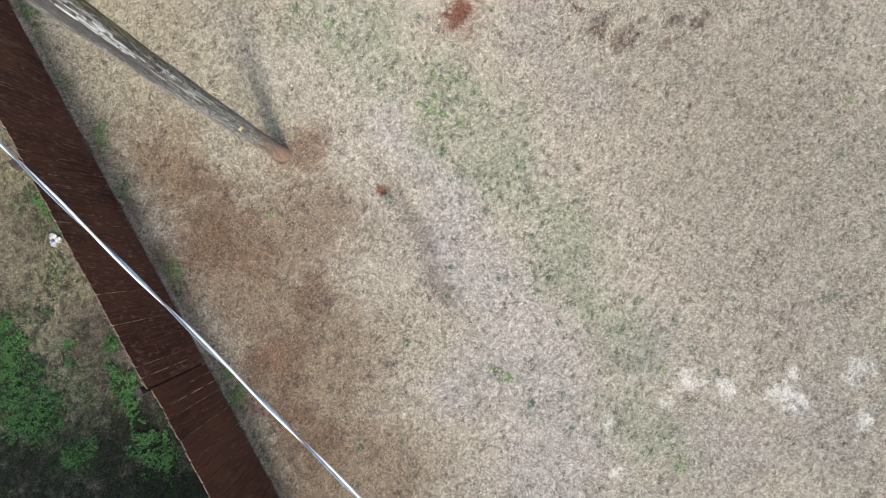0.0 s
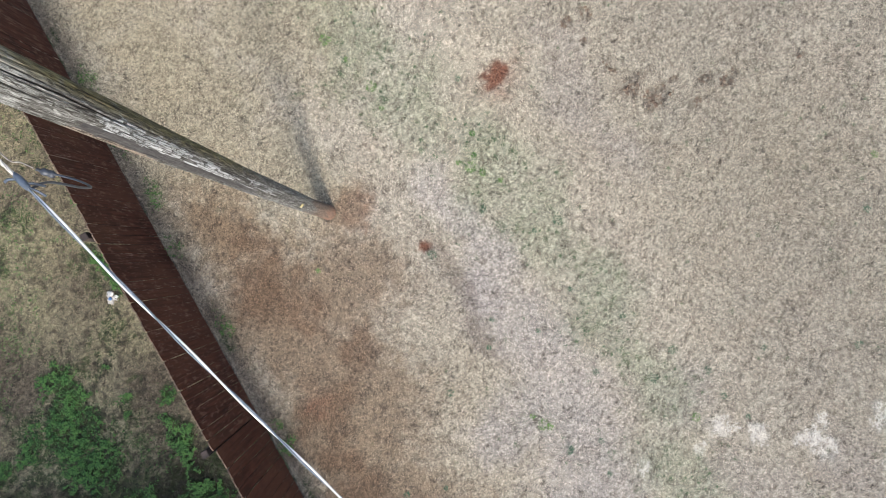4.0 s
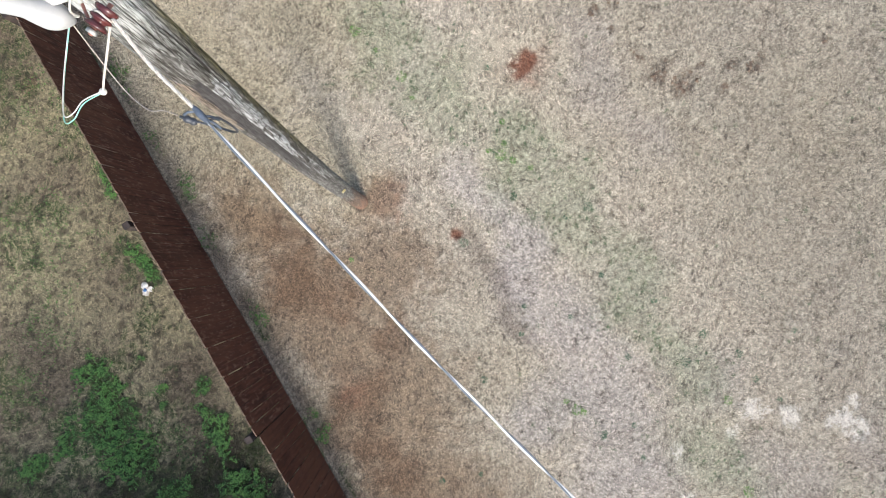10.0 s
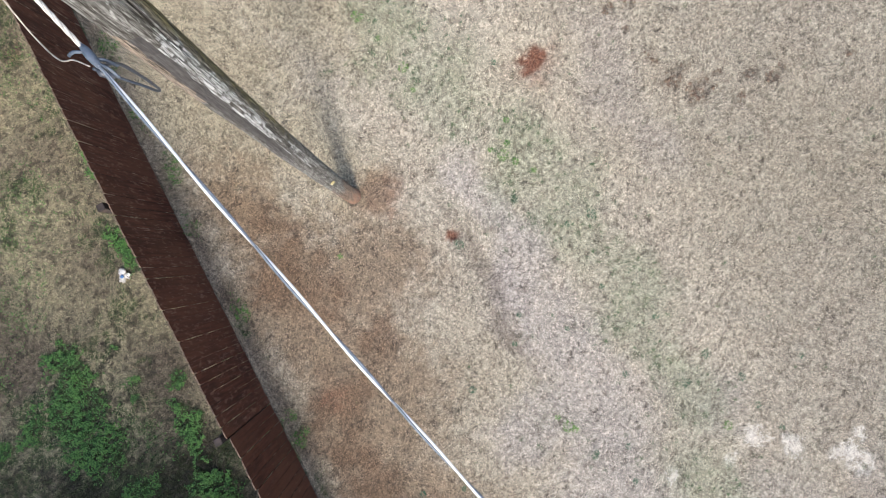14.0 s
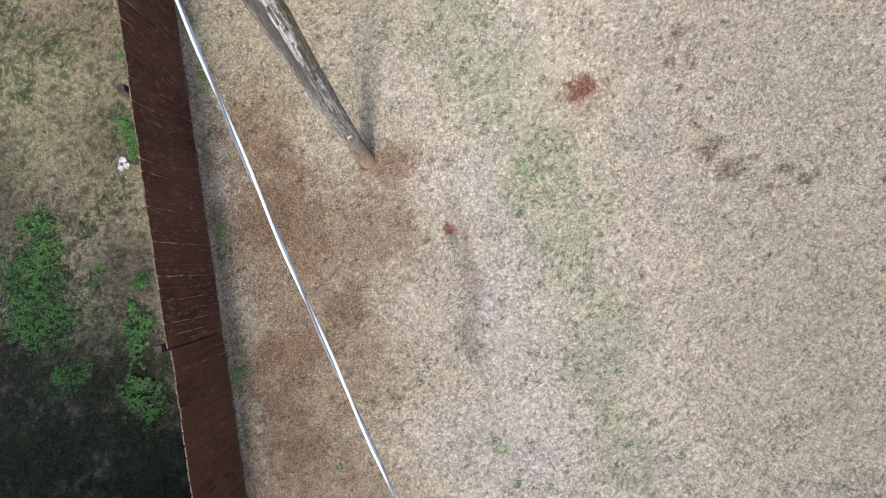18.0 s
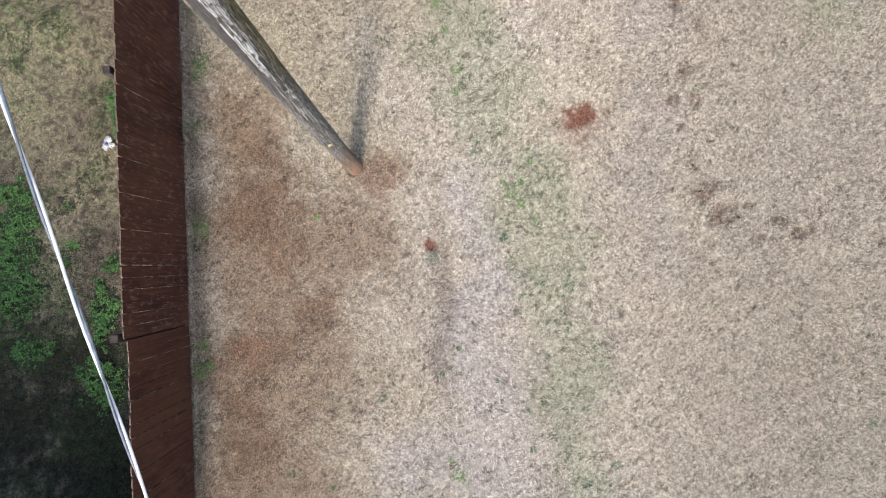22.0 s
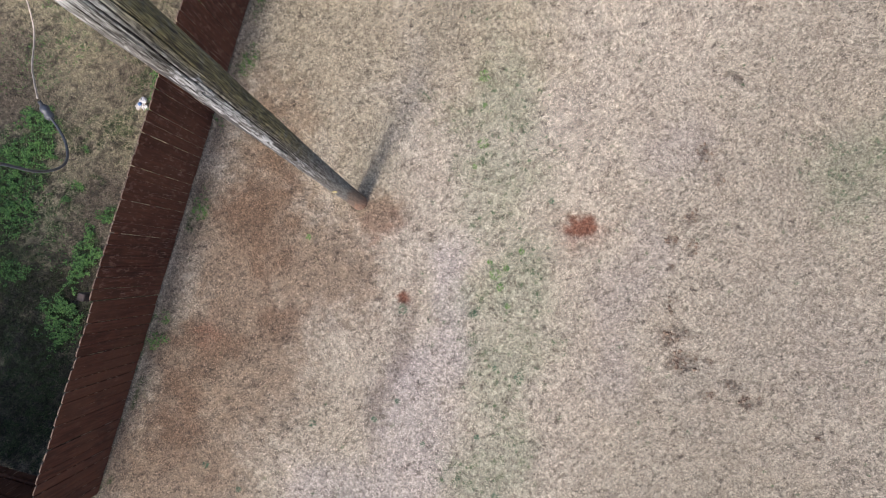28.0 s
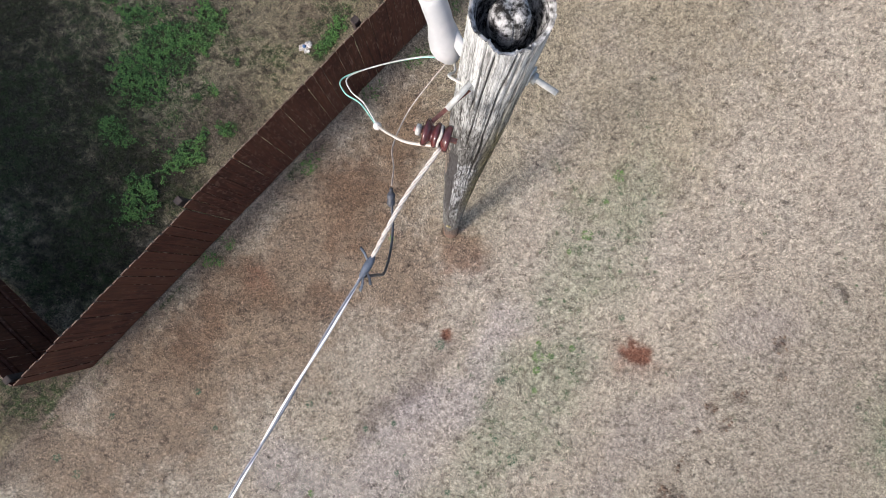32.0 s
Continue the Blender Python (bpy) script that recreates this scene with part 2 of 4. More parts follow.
def yard_tone(x, y, rnd):
    """The colour of the growth at a place. rnd: one random number for each place, which picks dry or green blades."""
    n1, n2, n3 = lattice(x, y, 1.3, 5), lattice(x, y, 0.35, 6), lattice(x, y, 3.1, 7)
    fleck, clot = lattice(x, y, 0.016, 8), lattice(x, y, 0.09, 10)
    tone = np.tile(np.array(DRY), (len(x), 1))
    tone = blend(tone, (0.66, 0.588, 0.475), patch_at(WARM, x, y, 0.8, 0.4) * 0.7)
    tone = blend(tone, (0.42, 0.345, 0.265), np.clip(n2 * 1.2 - 0.35, 0, 1) * 0.35)
    tone = blend(tone, (0.50, 0.43, 0.30), np.clip(n3 * 1.6 - 0.7, 0, 1) * 0.4)
    tone = blend(tone, (0.47, 0.41, 0.385), np.clip(lattice(x, y, 1.9, 14) * 1.8 - 1.0, 0, 1) * 0.12)
    tone = blend(tone, (0.46, 0.395, 0.265), patch_at(STRAWY, x, y, 0.7, 0.5) * 0.65)
    brown, deep = patch_at(BROWN, x, y, 0.6, 0.5), patch_at(DEEP_BROWN, x, y, 0.6, 0.6)
    tone = blend(tone, (0.335, 0.235, 0.15), brown * (0.66 + 0.3 * n1))
    tone = blend(tone, (0.25, 0.15, 0.09), deep * np.clip(0.1 + 0.8 * n2 * (0.5 + clot), 0, 0.6))
    tone = blend(tone, (0.60, 0.54, 0.485), patch_at(PALE, x, y, 0.7, 0.5) * 0.7)
    tone = blend(tone, (0.44, 0.385, 0.375), patch_at(LILAC, x, y, 0.7, 0.4) * 0.27)
    tone = blend(tone, (0.21, 0.165, 0.13), patch_at(STREAK, x, y, 0.2, 0.5) * 0.42)
    tone = blend(tone, (0.34, 0.155, 0.10), patch_at(RED_DUST, x, y, 0.3) * (0.1 + 0.5 * n2 * clot))
    tone = blend(tone, (0.27, 0.125, 0.075), patch_at(RED_SOIL, x, y, 0.2, 1.1) * 0.8)
    clods = patch_at(CLODS, x, y, 0.3)
    tone = blend(tone, (0.14, 0.098, 0.07), clods * np.clip(lattice(x, y, 0.038, 16) * 7 - 3.5, 0, 1) * 0.72)
    tone = blend(tone, (0.80, 0.76, 0.68), patch_at(BLEACHED, x, y, 0.25) * np.clip(clot * 2.4 - 0.7, 0, 0.7))
    tinge = patch_at(GREENISH, x, y, 0.6, 0.4)
    tone = blend(tone, (0.42, 0.44, 0.30), tinge * (0.38 + 0.16 * n2))
    green = tinge * 0.20 * np.clip(clot * 3 - 1.7, 0, 1) + 0.25 * np.clip(lattice(x, y, 0.16, 15) * 5 - 4.2, 0, 1)
    west = np.clip((FENCE_X + 0.05 - x) / 0.12, 0, 1)
    tone = blend(tone, (0.37, 0.315, 0.19), west * 0.85)
    tone = blend(tone, (0.30, 0.16, 0.10), patch_at([(-3.4, 4.2, 0.12, 0.14, 0, 0.8)], x, y, 0.3) * 0.6)
    tone = blend(tone, (0.17, 0.13, 0.10), west * np.clip(lattice(x, y, 0.9, 11) * 2.2 - 0.9, 0, 1) * 0.75)
    green = green + west * (0.07 + 0.45 * np.clip(lattice(x, y, 0.6, 9) * 2 - 0.75, 0, 1) * np.clip(clot * 2 - 0.3, 0, 1))
    strip = np.clip(1 - np.abs(x - FENCE_X - 0.12) / 0.24, 0, 1)
    tone = blend(tone, (0.22, 0.17, 0.13), strip * (0.45 + 0.5 * n2))
    green = green + strip * 0.22 * (lattice(x, y, 0.3, 12) > 0.72)
    lush = patch_at(LUSH, x, y, 0.4)
    tone = blend(tone, (0.085, 0.07, 0.055), lush * 0.8)
    green = np.maximum(green, lush * 0.75)
    # the corner's deep shade is laid over the growth as near-black green
    shady = patch_at(GROWTH_AND_SHADE, x, y, 0.6)
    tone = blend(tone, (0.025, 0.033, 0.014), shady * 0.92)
    is_green = (rnd < green).astype(float)
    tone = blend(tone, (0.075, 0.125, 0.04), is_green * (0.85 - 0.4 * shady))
    speck = np.maximum(np.clip(lattice(x, y, 0.045, 17) * 7 - 6.1, 0, 1), np.clip(lattice(x, y, 0.021, 18) * 6 - 4.2, 0, 0.95))
    tone = blend(tone, (0.13, 0.10, 0.075), speck * 0.82)
    west_dark = west * np.clip(lattice(x, y, 0.05, 19) * 5 - 3.0, 0, 1)
    tone = blend(tone, (0.07, 0.06, 0.045), west_dark * 0.7)
    # lawn tone falls from 1.07 to 0.88 between x 3.2 and 6.5
    worn = np.clip((x - 3.2) / 3.3, 0, 1)
    tone = tone * (1.07 - 0.19 * worn * worn * (3 - 2 * worn) * (1 - west))[:, None]
    return tone * (0.92 + 0.13 * fleck + 0.03 * clot)[:, None]


def yard_material(name, strength):
    n = Nodes(name, rough=0.9, spec=0.2)
    a = n.node("ShaderNodeAttribute")
    a.attribute_name = "tone"
    p = n.position()
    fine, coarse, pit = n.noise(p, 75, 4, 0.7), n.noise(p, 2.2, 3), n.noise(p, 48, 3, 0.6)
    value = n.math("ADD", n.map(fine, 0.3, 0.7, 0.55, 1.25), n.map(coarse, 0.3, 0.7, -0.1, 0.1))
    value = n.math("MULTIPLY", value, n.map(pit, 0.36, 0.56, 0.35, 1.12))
    tint = n.mix(1.0, a.outputs["Color"], value, "MULTIPLY")
    n.bump(n.noise(p, 60, 5, 0.7), strength, 0.03)
    return n.done(tint)


def blade_material():
    n = Nodes("dry_grass", rough=0.85, spec=0.1)
    a = n.node("ShaderNodeAttribute")
    a.attribute_name = "tone"
    r = n.island()
    return n.done(n.mix(1.0, a.outputs["Color"], n.map(r, 0, 1, 0.82, 1.18, smooth=False), "MULTIPLY"))


def leaf_material(name, a, b):
    n = Nodes(name, rough=0.6, spec=0.3)
    n.bsdf.inputs["Subsurface Weight"].default_value = 0.0
    return n.done(n.mix(n.map(n.math("ADD", n.math("MULTIPLY", n.island(), 0.7), n.math("MULTIPLY", n.noise(n.position(), 3.0), 0.6)), 0.3, 1.0), a, b))


def fence_wood(name, worn):
    """Dark brown stain, blotched and scuffed; worn: how much of the old wood shows through."""
    n = Nodes(name, rough=0.8, spec=0.15)
    v, r = n.local(), n.chance()
    grain = n.noise(n.stretch(v, (26, 26, 1.6), r), 1.0, 5, 0.6)
    blot = n.noise(n.stretch(v, (9, 9, 4.0), r), 1.0, 4, 0.6)
    stain = n.noise(n.stretch(n.position(), (1.0, 1.0, 0.8)), 1.0, 3)
    scuff = n.noise(n.stretch(v, (17, 17, 7.0), r), 1.0, 4, 0.65)
    scratch = n.noise(n.stretch(v, (120, 120, 3.0), r), 1.0, 2, 0.5)
    where = n.noise(n.stretch(v, (6, 6, 5.0), r), 1.0, 2)
    c = n.mix(n.map(grain, 0.3, 0.7), (0.024, 0.0075, 0.005), (0.078, 0.028, 0.017))
    c = n.mix(n.map(blot, 0.45, 0.68, 0, 0.7), c, (0.024, 0.011, 0.008))
    c = n.mix(n.map(stain, 0.4, 0.65, 0, 0.5), c, (0.085, 0.037, 0.021))
    c = n.mix(n.map(r, 0.0, 1.0, 0, 0.35), c, (0.082, 0.031, 0.019))
    c = n.mix(n.map(scuff, 0.54, 0.66, 0, 0.75 * worn), c, (0.125, 0.066, 0.048))
    c = n.mix(n.math("MULTIPLY", n.map(scratch, 0.62, 0.68), n.map(where, 0.50, 0.60, 0, 0.48 * worn)), c, (0.29, 0.20, 0.17))
    n.bump(grain, 0.3, 0.004)
    return n.done(c)


def board_edge():
    """Sawn board edges: mostly stained, with pale lengths painted as sunlight in the gaps."""
    n = Nodes("gap_lit_board_edge", rough=0.85, spec=0.2)
    f = n.noise(n.stretch(n.local(), (3, 3, 5.0), n.chance()), 1.0, 3, 0.6)
    return n.done(n.mix(n.map(f, 0.50, 0.62), (0.035, 0.016, 0.012), (0.25, 0.19, 0.15)))


def cut_wood():
    n = Nodes("weathered_end_grain", rough=0.85, spec=0.2)
    r = n.chance()
    return n.done(n.mix(n.map(n.noise(n.stretch(n.local(), (30, 30, 30), r), 1.0), 0.3, 0.7), (0.075, 0.045, 0.033), (0.19, 0.14, 0.105)))


def pole_wood():
    """Silver grey weathered timber, brown and smooth near the ground, black in the checks, green on the shaded side."""
    n = Nodes("weathered_pole_timber", rough=0.9, spec=0.15)
    p = n.local()
    xyz = n.node("ShaderNodeSeparateXYZ")
    n.feed(xyz.inputs[0], p)
    x, y, z = n.math("SUBTRACT", xyz.outputs[0], 0.0), n.math("SUBTRACT", xyz.outputs[1], 0.09), xyz.outputs[2]
    a = n.node("ShaderNodeAttribute")
    a.attribute_name = "wear"
    chan = n.node("ShaderNodeSeparateColor")
    n.feed(chan.inputs[0], a.outputs["Color"])
    crack, flake, plate, fresh = chan.outputs[0], chan.outputs[1], chan.outputs[2], a.outputs["Alpha"]
    grain = n.noise(n.stretch(p, (85, 85, 9.0)), 1.0, 6, 0.75)
    ridge = n.noise(n.stretch(p, (44, 44, 4.0)), 1.0, 4, 0.6)
    broad = n.noise(n.stretch(p, (14, 14, 0.9)), 1.0, 4, 0.6)
    blotch = n.noise(p, 9, 4, 0.6)
    mould = n.noise(n.stretch(p, (52, 52, 14.0)), 1.0, 4, 0.65)
    c = n.mix(n.map(grain, 0.36, 0.64), (0.036, 0.035, 0.033), (0.185, 0.184, 0.178))
    c = n.mix(n.map(ridge, 0.52, 0.40, 0, 0.6), c, (0.055, 0.052, 0.047))
    c = n.mix(n.map(broad, 0.50, 0.70, 0, 0.7), c, (0.10, 0.094, 0.083))
    c = n.mix(n.map(mould, 0.55, 0.64, 0, 0.75), c, (0.30, 0.305, 0.295))
    high = n.map(n.math("ADD", z, n.math("MULTIPLY", blotch, 0.8)), 7.6, 8.4)
    c = n.mix(n.math("MULTIPLY", high, n.map(grain, 0.32, 0.54, 0.30, 0.95)), c, (0.50, 0.515, 0.51))
    lee = n.map(n.math("ADD", n.math("MULTIPLY", x, 0.45), n.math("MULTIPLY", y, 0.9)), -0.03, 0.04)
    moss = n.math("MULTIPLY", n.map(blotch, 0.3, 0.55, 0.35, 1.0), n.map(z, 3.6, 5.2, 0.1, 1.0))
    moss = n.math("MULTIPLY", n.math("MULTIPLY", lee, moss), n.map(z, 7.3, 8.3, 0.85, 0.3))
    c = n.mix(moss, c, n.mix(n.map(grain, 0.36, 0.64), (0.060, 0.052, 0.018), (0.22, 0.19, 0.085)))
    c = n.mix(n.math("MULTIPLY", plate, 0.9), c, n.mix(n.map(grain, 0.3, 0.7), (0.026, 0.025, 0.027), (0.058, 0.055, 0.057)))
    c = n.mix(n.math("MULTIPLY", fresh, n.map(grain, 0.3, 0.6, 0.3, 0.95)), c, (0.25, 0.20, 0.16))
    c = n.mix(n.math("MULTIPLY", flake, n.map(grain, 0.30, 0.46, 0.70, 0.97)), c, n.mix(n.map(ridge, 0.35, 0.65), (0.24, 0.25, 0.255), (0.37, 0.38, 0.39)))
    c = n.mix(n.math("MULTIPLY", n.map(z, 4.8, 3.4, 0, 0.55), n.map(grain, 0.4, 0.6)), c, (0.26, 0.26, 0.255))
    low = n.math("ADD", z, n.math("MULTIPLY", n.noise(n.stretch(p, (16, 16, 1.6)), 1.0, 4, 0.65), 2.6))
    c = n.mix(n.map(low, 3.15, 2.35, 0, 0.85), c, n.mix(n.map(grain, 0.34, 0.66), (0.075, 0.052, 0.04), (0.21, 0.15, 0.115)))
    c = n.mix(n.map(low, 2.0, 1.4, 0, 0.6), c, (0.23, 0.125, 0.085))
    fade = n.math("MULTIPLY", n.map(z, 0.2, 1.6, 0.45, 0.9), n.map(z, 7.4, 8.2, 1.0, 0.45))
    for across, along, wide in ((42, 1.6, 0.030), (80, 4.0, 0.034), (22, 0.8, 0.016), (60, 2.4, 0.024)):
        thin = n.math("ABSOLUTE", n.math("SUBTRACT", n.noise(n.stretch(p, (across, across, along)), 1.0, 3, 0.5), 0.5))
        broken = n.map(n.noise(n.stretch(p, (across * 0.6, across * 0.6, 2.6)), 1.0, 2), 0.36, 0.47)
        c = n.mix(n.math("MULTIPLY", n.math("MULTIPLY", n.map(thin, 0.0, wide, 1.0, 0.0), broken), n.math("MULTIPLY", fade, n.map(plate, 0, 1, 1, 0.25))), c, (0.022, 0.019, 0.016))
    c = n.mix(n.math("MULTIPLY", crack, 0.95), c, (0.016, 0.014, 0.012))
    n.bump(n.math("ADD", grain, n.math("MULTIPLY", ridge, 0.8)), 0.5, 0.003)
    return n.done(c)


def rotten_wood():
    n = Nodes("rotten_pole_heart", rough=0.95, spec=0.1)
    v = n.local()
    f = n.noise(v, 42, 5, 0.7)
    return n.done(n.mix(n.map(f, 0.40, 0.66), (0.014, 0.013, 0.012), (0.40, 0.395, 0.385)))


def plain(name, a, b, scale, rough=0.6, metal=0.0, lumps=0.0):
    n = Nodes(name, rough=rough, metal=metal)
    v = n.local()
    f = n.noise(v, scale, 4, 0.6)
    if lumps:
        n.bump(f, lumps, 0.002)
    return n.done(n.mix(n.map(f, 0.3, 0.7), a, b))


POLE = (0.025, 0.10)
DRY = (0.588, 0.521, 0.412)
MAT_SOIL = yard_material("thatch_and_soil", 0.6)
MAT_BLADE = blade_material()
MAT_CLOVER = leaf_material("clover_leaf", (0.020, 0.060, 0.014), (0.12, 0.25, 0.055))
MAT_WEED = leaf_material("weed_leaf", (0.045, 0.12, 0.025), (0.15, 0.28, 0.06))
MAT_DARK_WEED = leaf_material("dark_weed_leaf", (0.018, 0.055, 0.032), (0.06, 0.14, 0.075))
MAT_STRAW = leaf_material("bleached_straw_blade", (0.50, 0.46, 0.39), (0.78, 0.74, 0.67))
MAT_TREE = leaf_material("tree_leaf", (0.025, 0.06, 0.018), (0.07, 0.13, 0.04))
MAT_BARK = plain("grey_brown_bark", (0.08, 0.06, 0.05), (0.19, 0.155, 0.13), 22, rough=0.9, lumps=0.8)
MAT_CLOD = plain("dark_crumbly_soil", (0.075, 0.05, 0.035), (0.25, 0.175, 0.12), 30, rough=1.0, lumps=0.3)
MAT_SPRIG = leaf_material("dark_sprig_leaf", (0.025, 0.055, 0.025), (0.075, 0.13, 0.05))
MAT_FENCE = fence_wood("stained_fence_wood", 1.0)
MAT_FENCE_SMOOTH = fence_wood("smooth_maroon_fence_stain", 0.3)
MAT_POST = plain("dark_post_wood", (0.012, 0.009, 0.008), (0.045, 0.03, 0.025), 9, rough=0.85)
MAT_EDGE = board_edge()
MAT_CUT = cut_wood()
MAT_POLE = pole_wood()
MAT_ROT = rotten_wood()
MAT_RIM = plain("bleached_rim_wood", (0.03, 0.029, 0.027), (0.46, 0.455, 0.44), 60, rough=0.95, lumps=0.5)
MAT_ALUMINIUM = plain("dull_aluminium_strand", (0.66, 0.67, 0.68), (0.84, 0.84, 0.85), 40, rough=0.45, metal=0.3, lumps=0.2)
MAT_GREY = plain("blue_grey_conductor_sheath", (0.085, 0.10, 0.125), (0.17, 0.19, 0.22), 60, rough=0.5, lumps=0.2)
MAT_BLACK = plain("black_weatherproof_jacket", (0.018, 0.021, 0.028), (0.04, 0.046, 0.06), 60, rough=0.5, lumps=0.2)
MAT_TAPE = plain("faded_blue_black_tape", (0.032, 0.043, 0.06), (0.075, 0.095, 0.13), 50, rough=0.6, lumps=0.4)
MAT_ROPE = plain("bare_pale_strand", (0.36, 0.32, 0.28), (0.56, 0.53, 0.48), 120, rough=0.7, lumps=0.5)
MAT_WHITE = plain("white_pvc", (0.36, 0.37, 0.385), (0.44, 0.44, 0.45), 12, rough=0.4, lumps=0.1)
MAT_GREEN_WIRE = plain("pale_green_wire_sheath", (0.16, 0.42, 0.34), (0.30, 0.56, 0.47), 60, rough=0.5)
MAT_WHITE_WIRE = plain("off_white_wire_sheath", (0.44, 0.42, 0.38), (0.60, 0.58, 0.55), 60, rough=0.5)
MAT_OLD_WIRE = plain("tan_weathered_wire", (0.22, 0.19, 0.165), (0.37, 0.33, 0.295), 60, rough=0.7)
MAT_GLAZE = plain("brown_glazed_porcelain", (0.045, 0.012, 0.014), (0.10, 0.028, 0.026), 15, rough=0.15)
MAT_BOLT = plain("weathered_galvanised_steel", (0.28, 0.285, 0.27), (0.44, 0.445, 0.425), 60, rough=0.6, metal=0.35, lumps=0.3)
MAT_RUST = plain("rusty_steel", (0.16, 0.06, 0.045), (0.27, 0.12, 0.09), 70, rough=0.8, lumps=0.3)
MAT_TAG = plain("yellow_plastic_tag", (0.36, 0.30, 0.11), (0.46, 0.40, 0.20), 40, rough=0.5)
MAT_INK = plain("black_ink", (0.03, 0.03, 0.03), (0.06, 0.06, 0.05), 40, rough=0.7)
MAT_LITTER = plain("crumpled_white_wrapper", (0.40, 0.36, 0.31), (0.62, 0.60, 0.57), 20, rough=0.6)
MAT_LITTER_BLUE = plain("blue_wrapper_print", (0.05, 0.12, 0.30), (0.10, 0.22, 0.42), 20, rough=0.5)


# ==== BUILDING HELPERS ====
def thing(name, place, label, category, group="", kind=""):
    e = new(name)
    e.location = place
    return tagged(e, label, category, group, kind)


def part(name, bm, material, parent, label="", smooth=True):
    me = bpy.data.meshes.new(name)
    if isinstance(bm, bmesh.types.BMesh):
        bm.to_mesh(me)
        bm.free()
    else:
        me.from_pydata(*bm)
    for m in material if isinstance(material, (list, tuple)) else (material,):
        me.materials.append(m)
    if smooth:
        me.polygons.foreach_set("use_smooth", [True] * len(me.polygons))
    ob = new(name, me)
    if parent is not None:
        ob.parent = parent
    if label:
        ob["label"] = label
    return ob


def curve_points(points, step=0.02):
    """A smooth line through the points."""
    p = [Vector(q) for q in points]
    p = [p[0] * 2 - p[1]] + p + [p[-1] * 2 - p[-2]]
    out = []
    for i in range(1, len(p) - 2):
        k = max(2, int((p[i + 1] - p[i]).length / step))
        for j in range(k):
            t = j / k
            a, b, c, d = p[i - 1:i + 3]
            out.append(0.5 * (2 * b + (c - a) * t + (2 * a - 5 * b + 4 * c - d) * t * t + (3 * b - a - 3 * c + d) * t ** 3))
    return out + [p[-2]]


def tube(points, radius, sides=8, bm=None, squash=1.0):
    """A round bar along the points; radius: one number or one for each point."""
    bm = bm or bmesh.new()
    rings, side = [], None
    for i, q in enumerate(points):
        way = (points[min(i + 1, len(points) - 1)] - points[max(i - 1, 0)]).normalized()
        if side is None:
            side = way.orthogonal().normalized()
        side = (side - way * side.dot(way)).normalized()
        up = way.cross(side)
        r = radius[i] if isinstance(radius, (list, tuple)) else radius
        rings.append([bm.verts.new(q + (side * math.cos(a) + up * math.sin(a) * squash) * r) for a in (2 * math.pi * k / sides for k in range(sides))])
    for a, b in zip(rings, rings[1:]):
        for k in range(sides):
            bm.faces.new((a[k], a[(k + 1) % sides], b[(k + 1) % sides], b[k]))
    bm.faces.new(rings[0][::-1])
    bm.faces.new(rings[-1])
    return bm


def helix(points, radius, turns_per_metre, phase):
    """A strand that winds round the line of points."""
    out, side, run = [], None, 0.0
    for i, q in enumerate(points):
        way = (points[min(i + 1, len(points) - 1)] - points[max(i - 1, 0)]).normalized()
        if side is None:
            side = way.orthogonal().normalized()
        side = (side - way * side.dot(way)).normalized()
        up = way.cross(side)
        if i:
            run += (q - points[i - 1]).length
        a = phase + run * turns_per_metre * 2 * math.pi
        out.append(q + (side * math.cos(a) + up * math.sin(a)) * radius)
    return out


def lathe(profile, sides, bm=None, m=None):
    """Turns a profile of (radius, height) about z."""
    bm = bm or bmesh.new()
    m = m or Matrix()
    rings = [[bm.verts.new(m @ Vector((r * math.cos(2 * math.pi * k / sides), r * math.sin(2 * math.pi * k / sides), h))) for k in range(sides)] for r, h in profile]
    for a, b in zip(rings, rings[1:]):
        for k in range(sides):
            bm.faces.new((a[k], a[(k + 1) % sides], b[(k + 1) % sides], b[k]))
    bm.faces.new(rings[0][::-1])
    bm.faces.new(rings[-1])
    return bm


def box(size, m=None, bevel=0.0, bm=None):
    bm = bm or bmesh.new()
    made = bmesh.ops.create_cube(bm, size=1, matrix=(m or Matrix()) @ Matrix.Diagonal((*size, 1)))
    if bevel:
        edges = list({e for v in made["verts"] for e in v.link_edges})
        bmesh.ops.bevel(bm, geom=edges, offset=bevel, segments=2, affect="EDGES")
    return bm


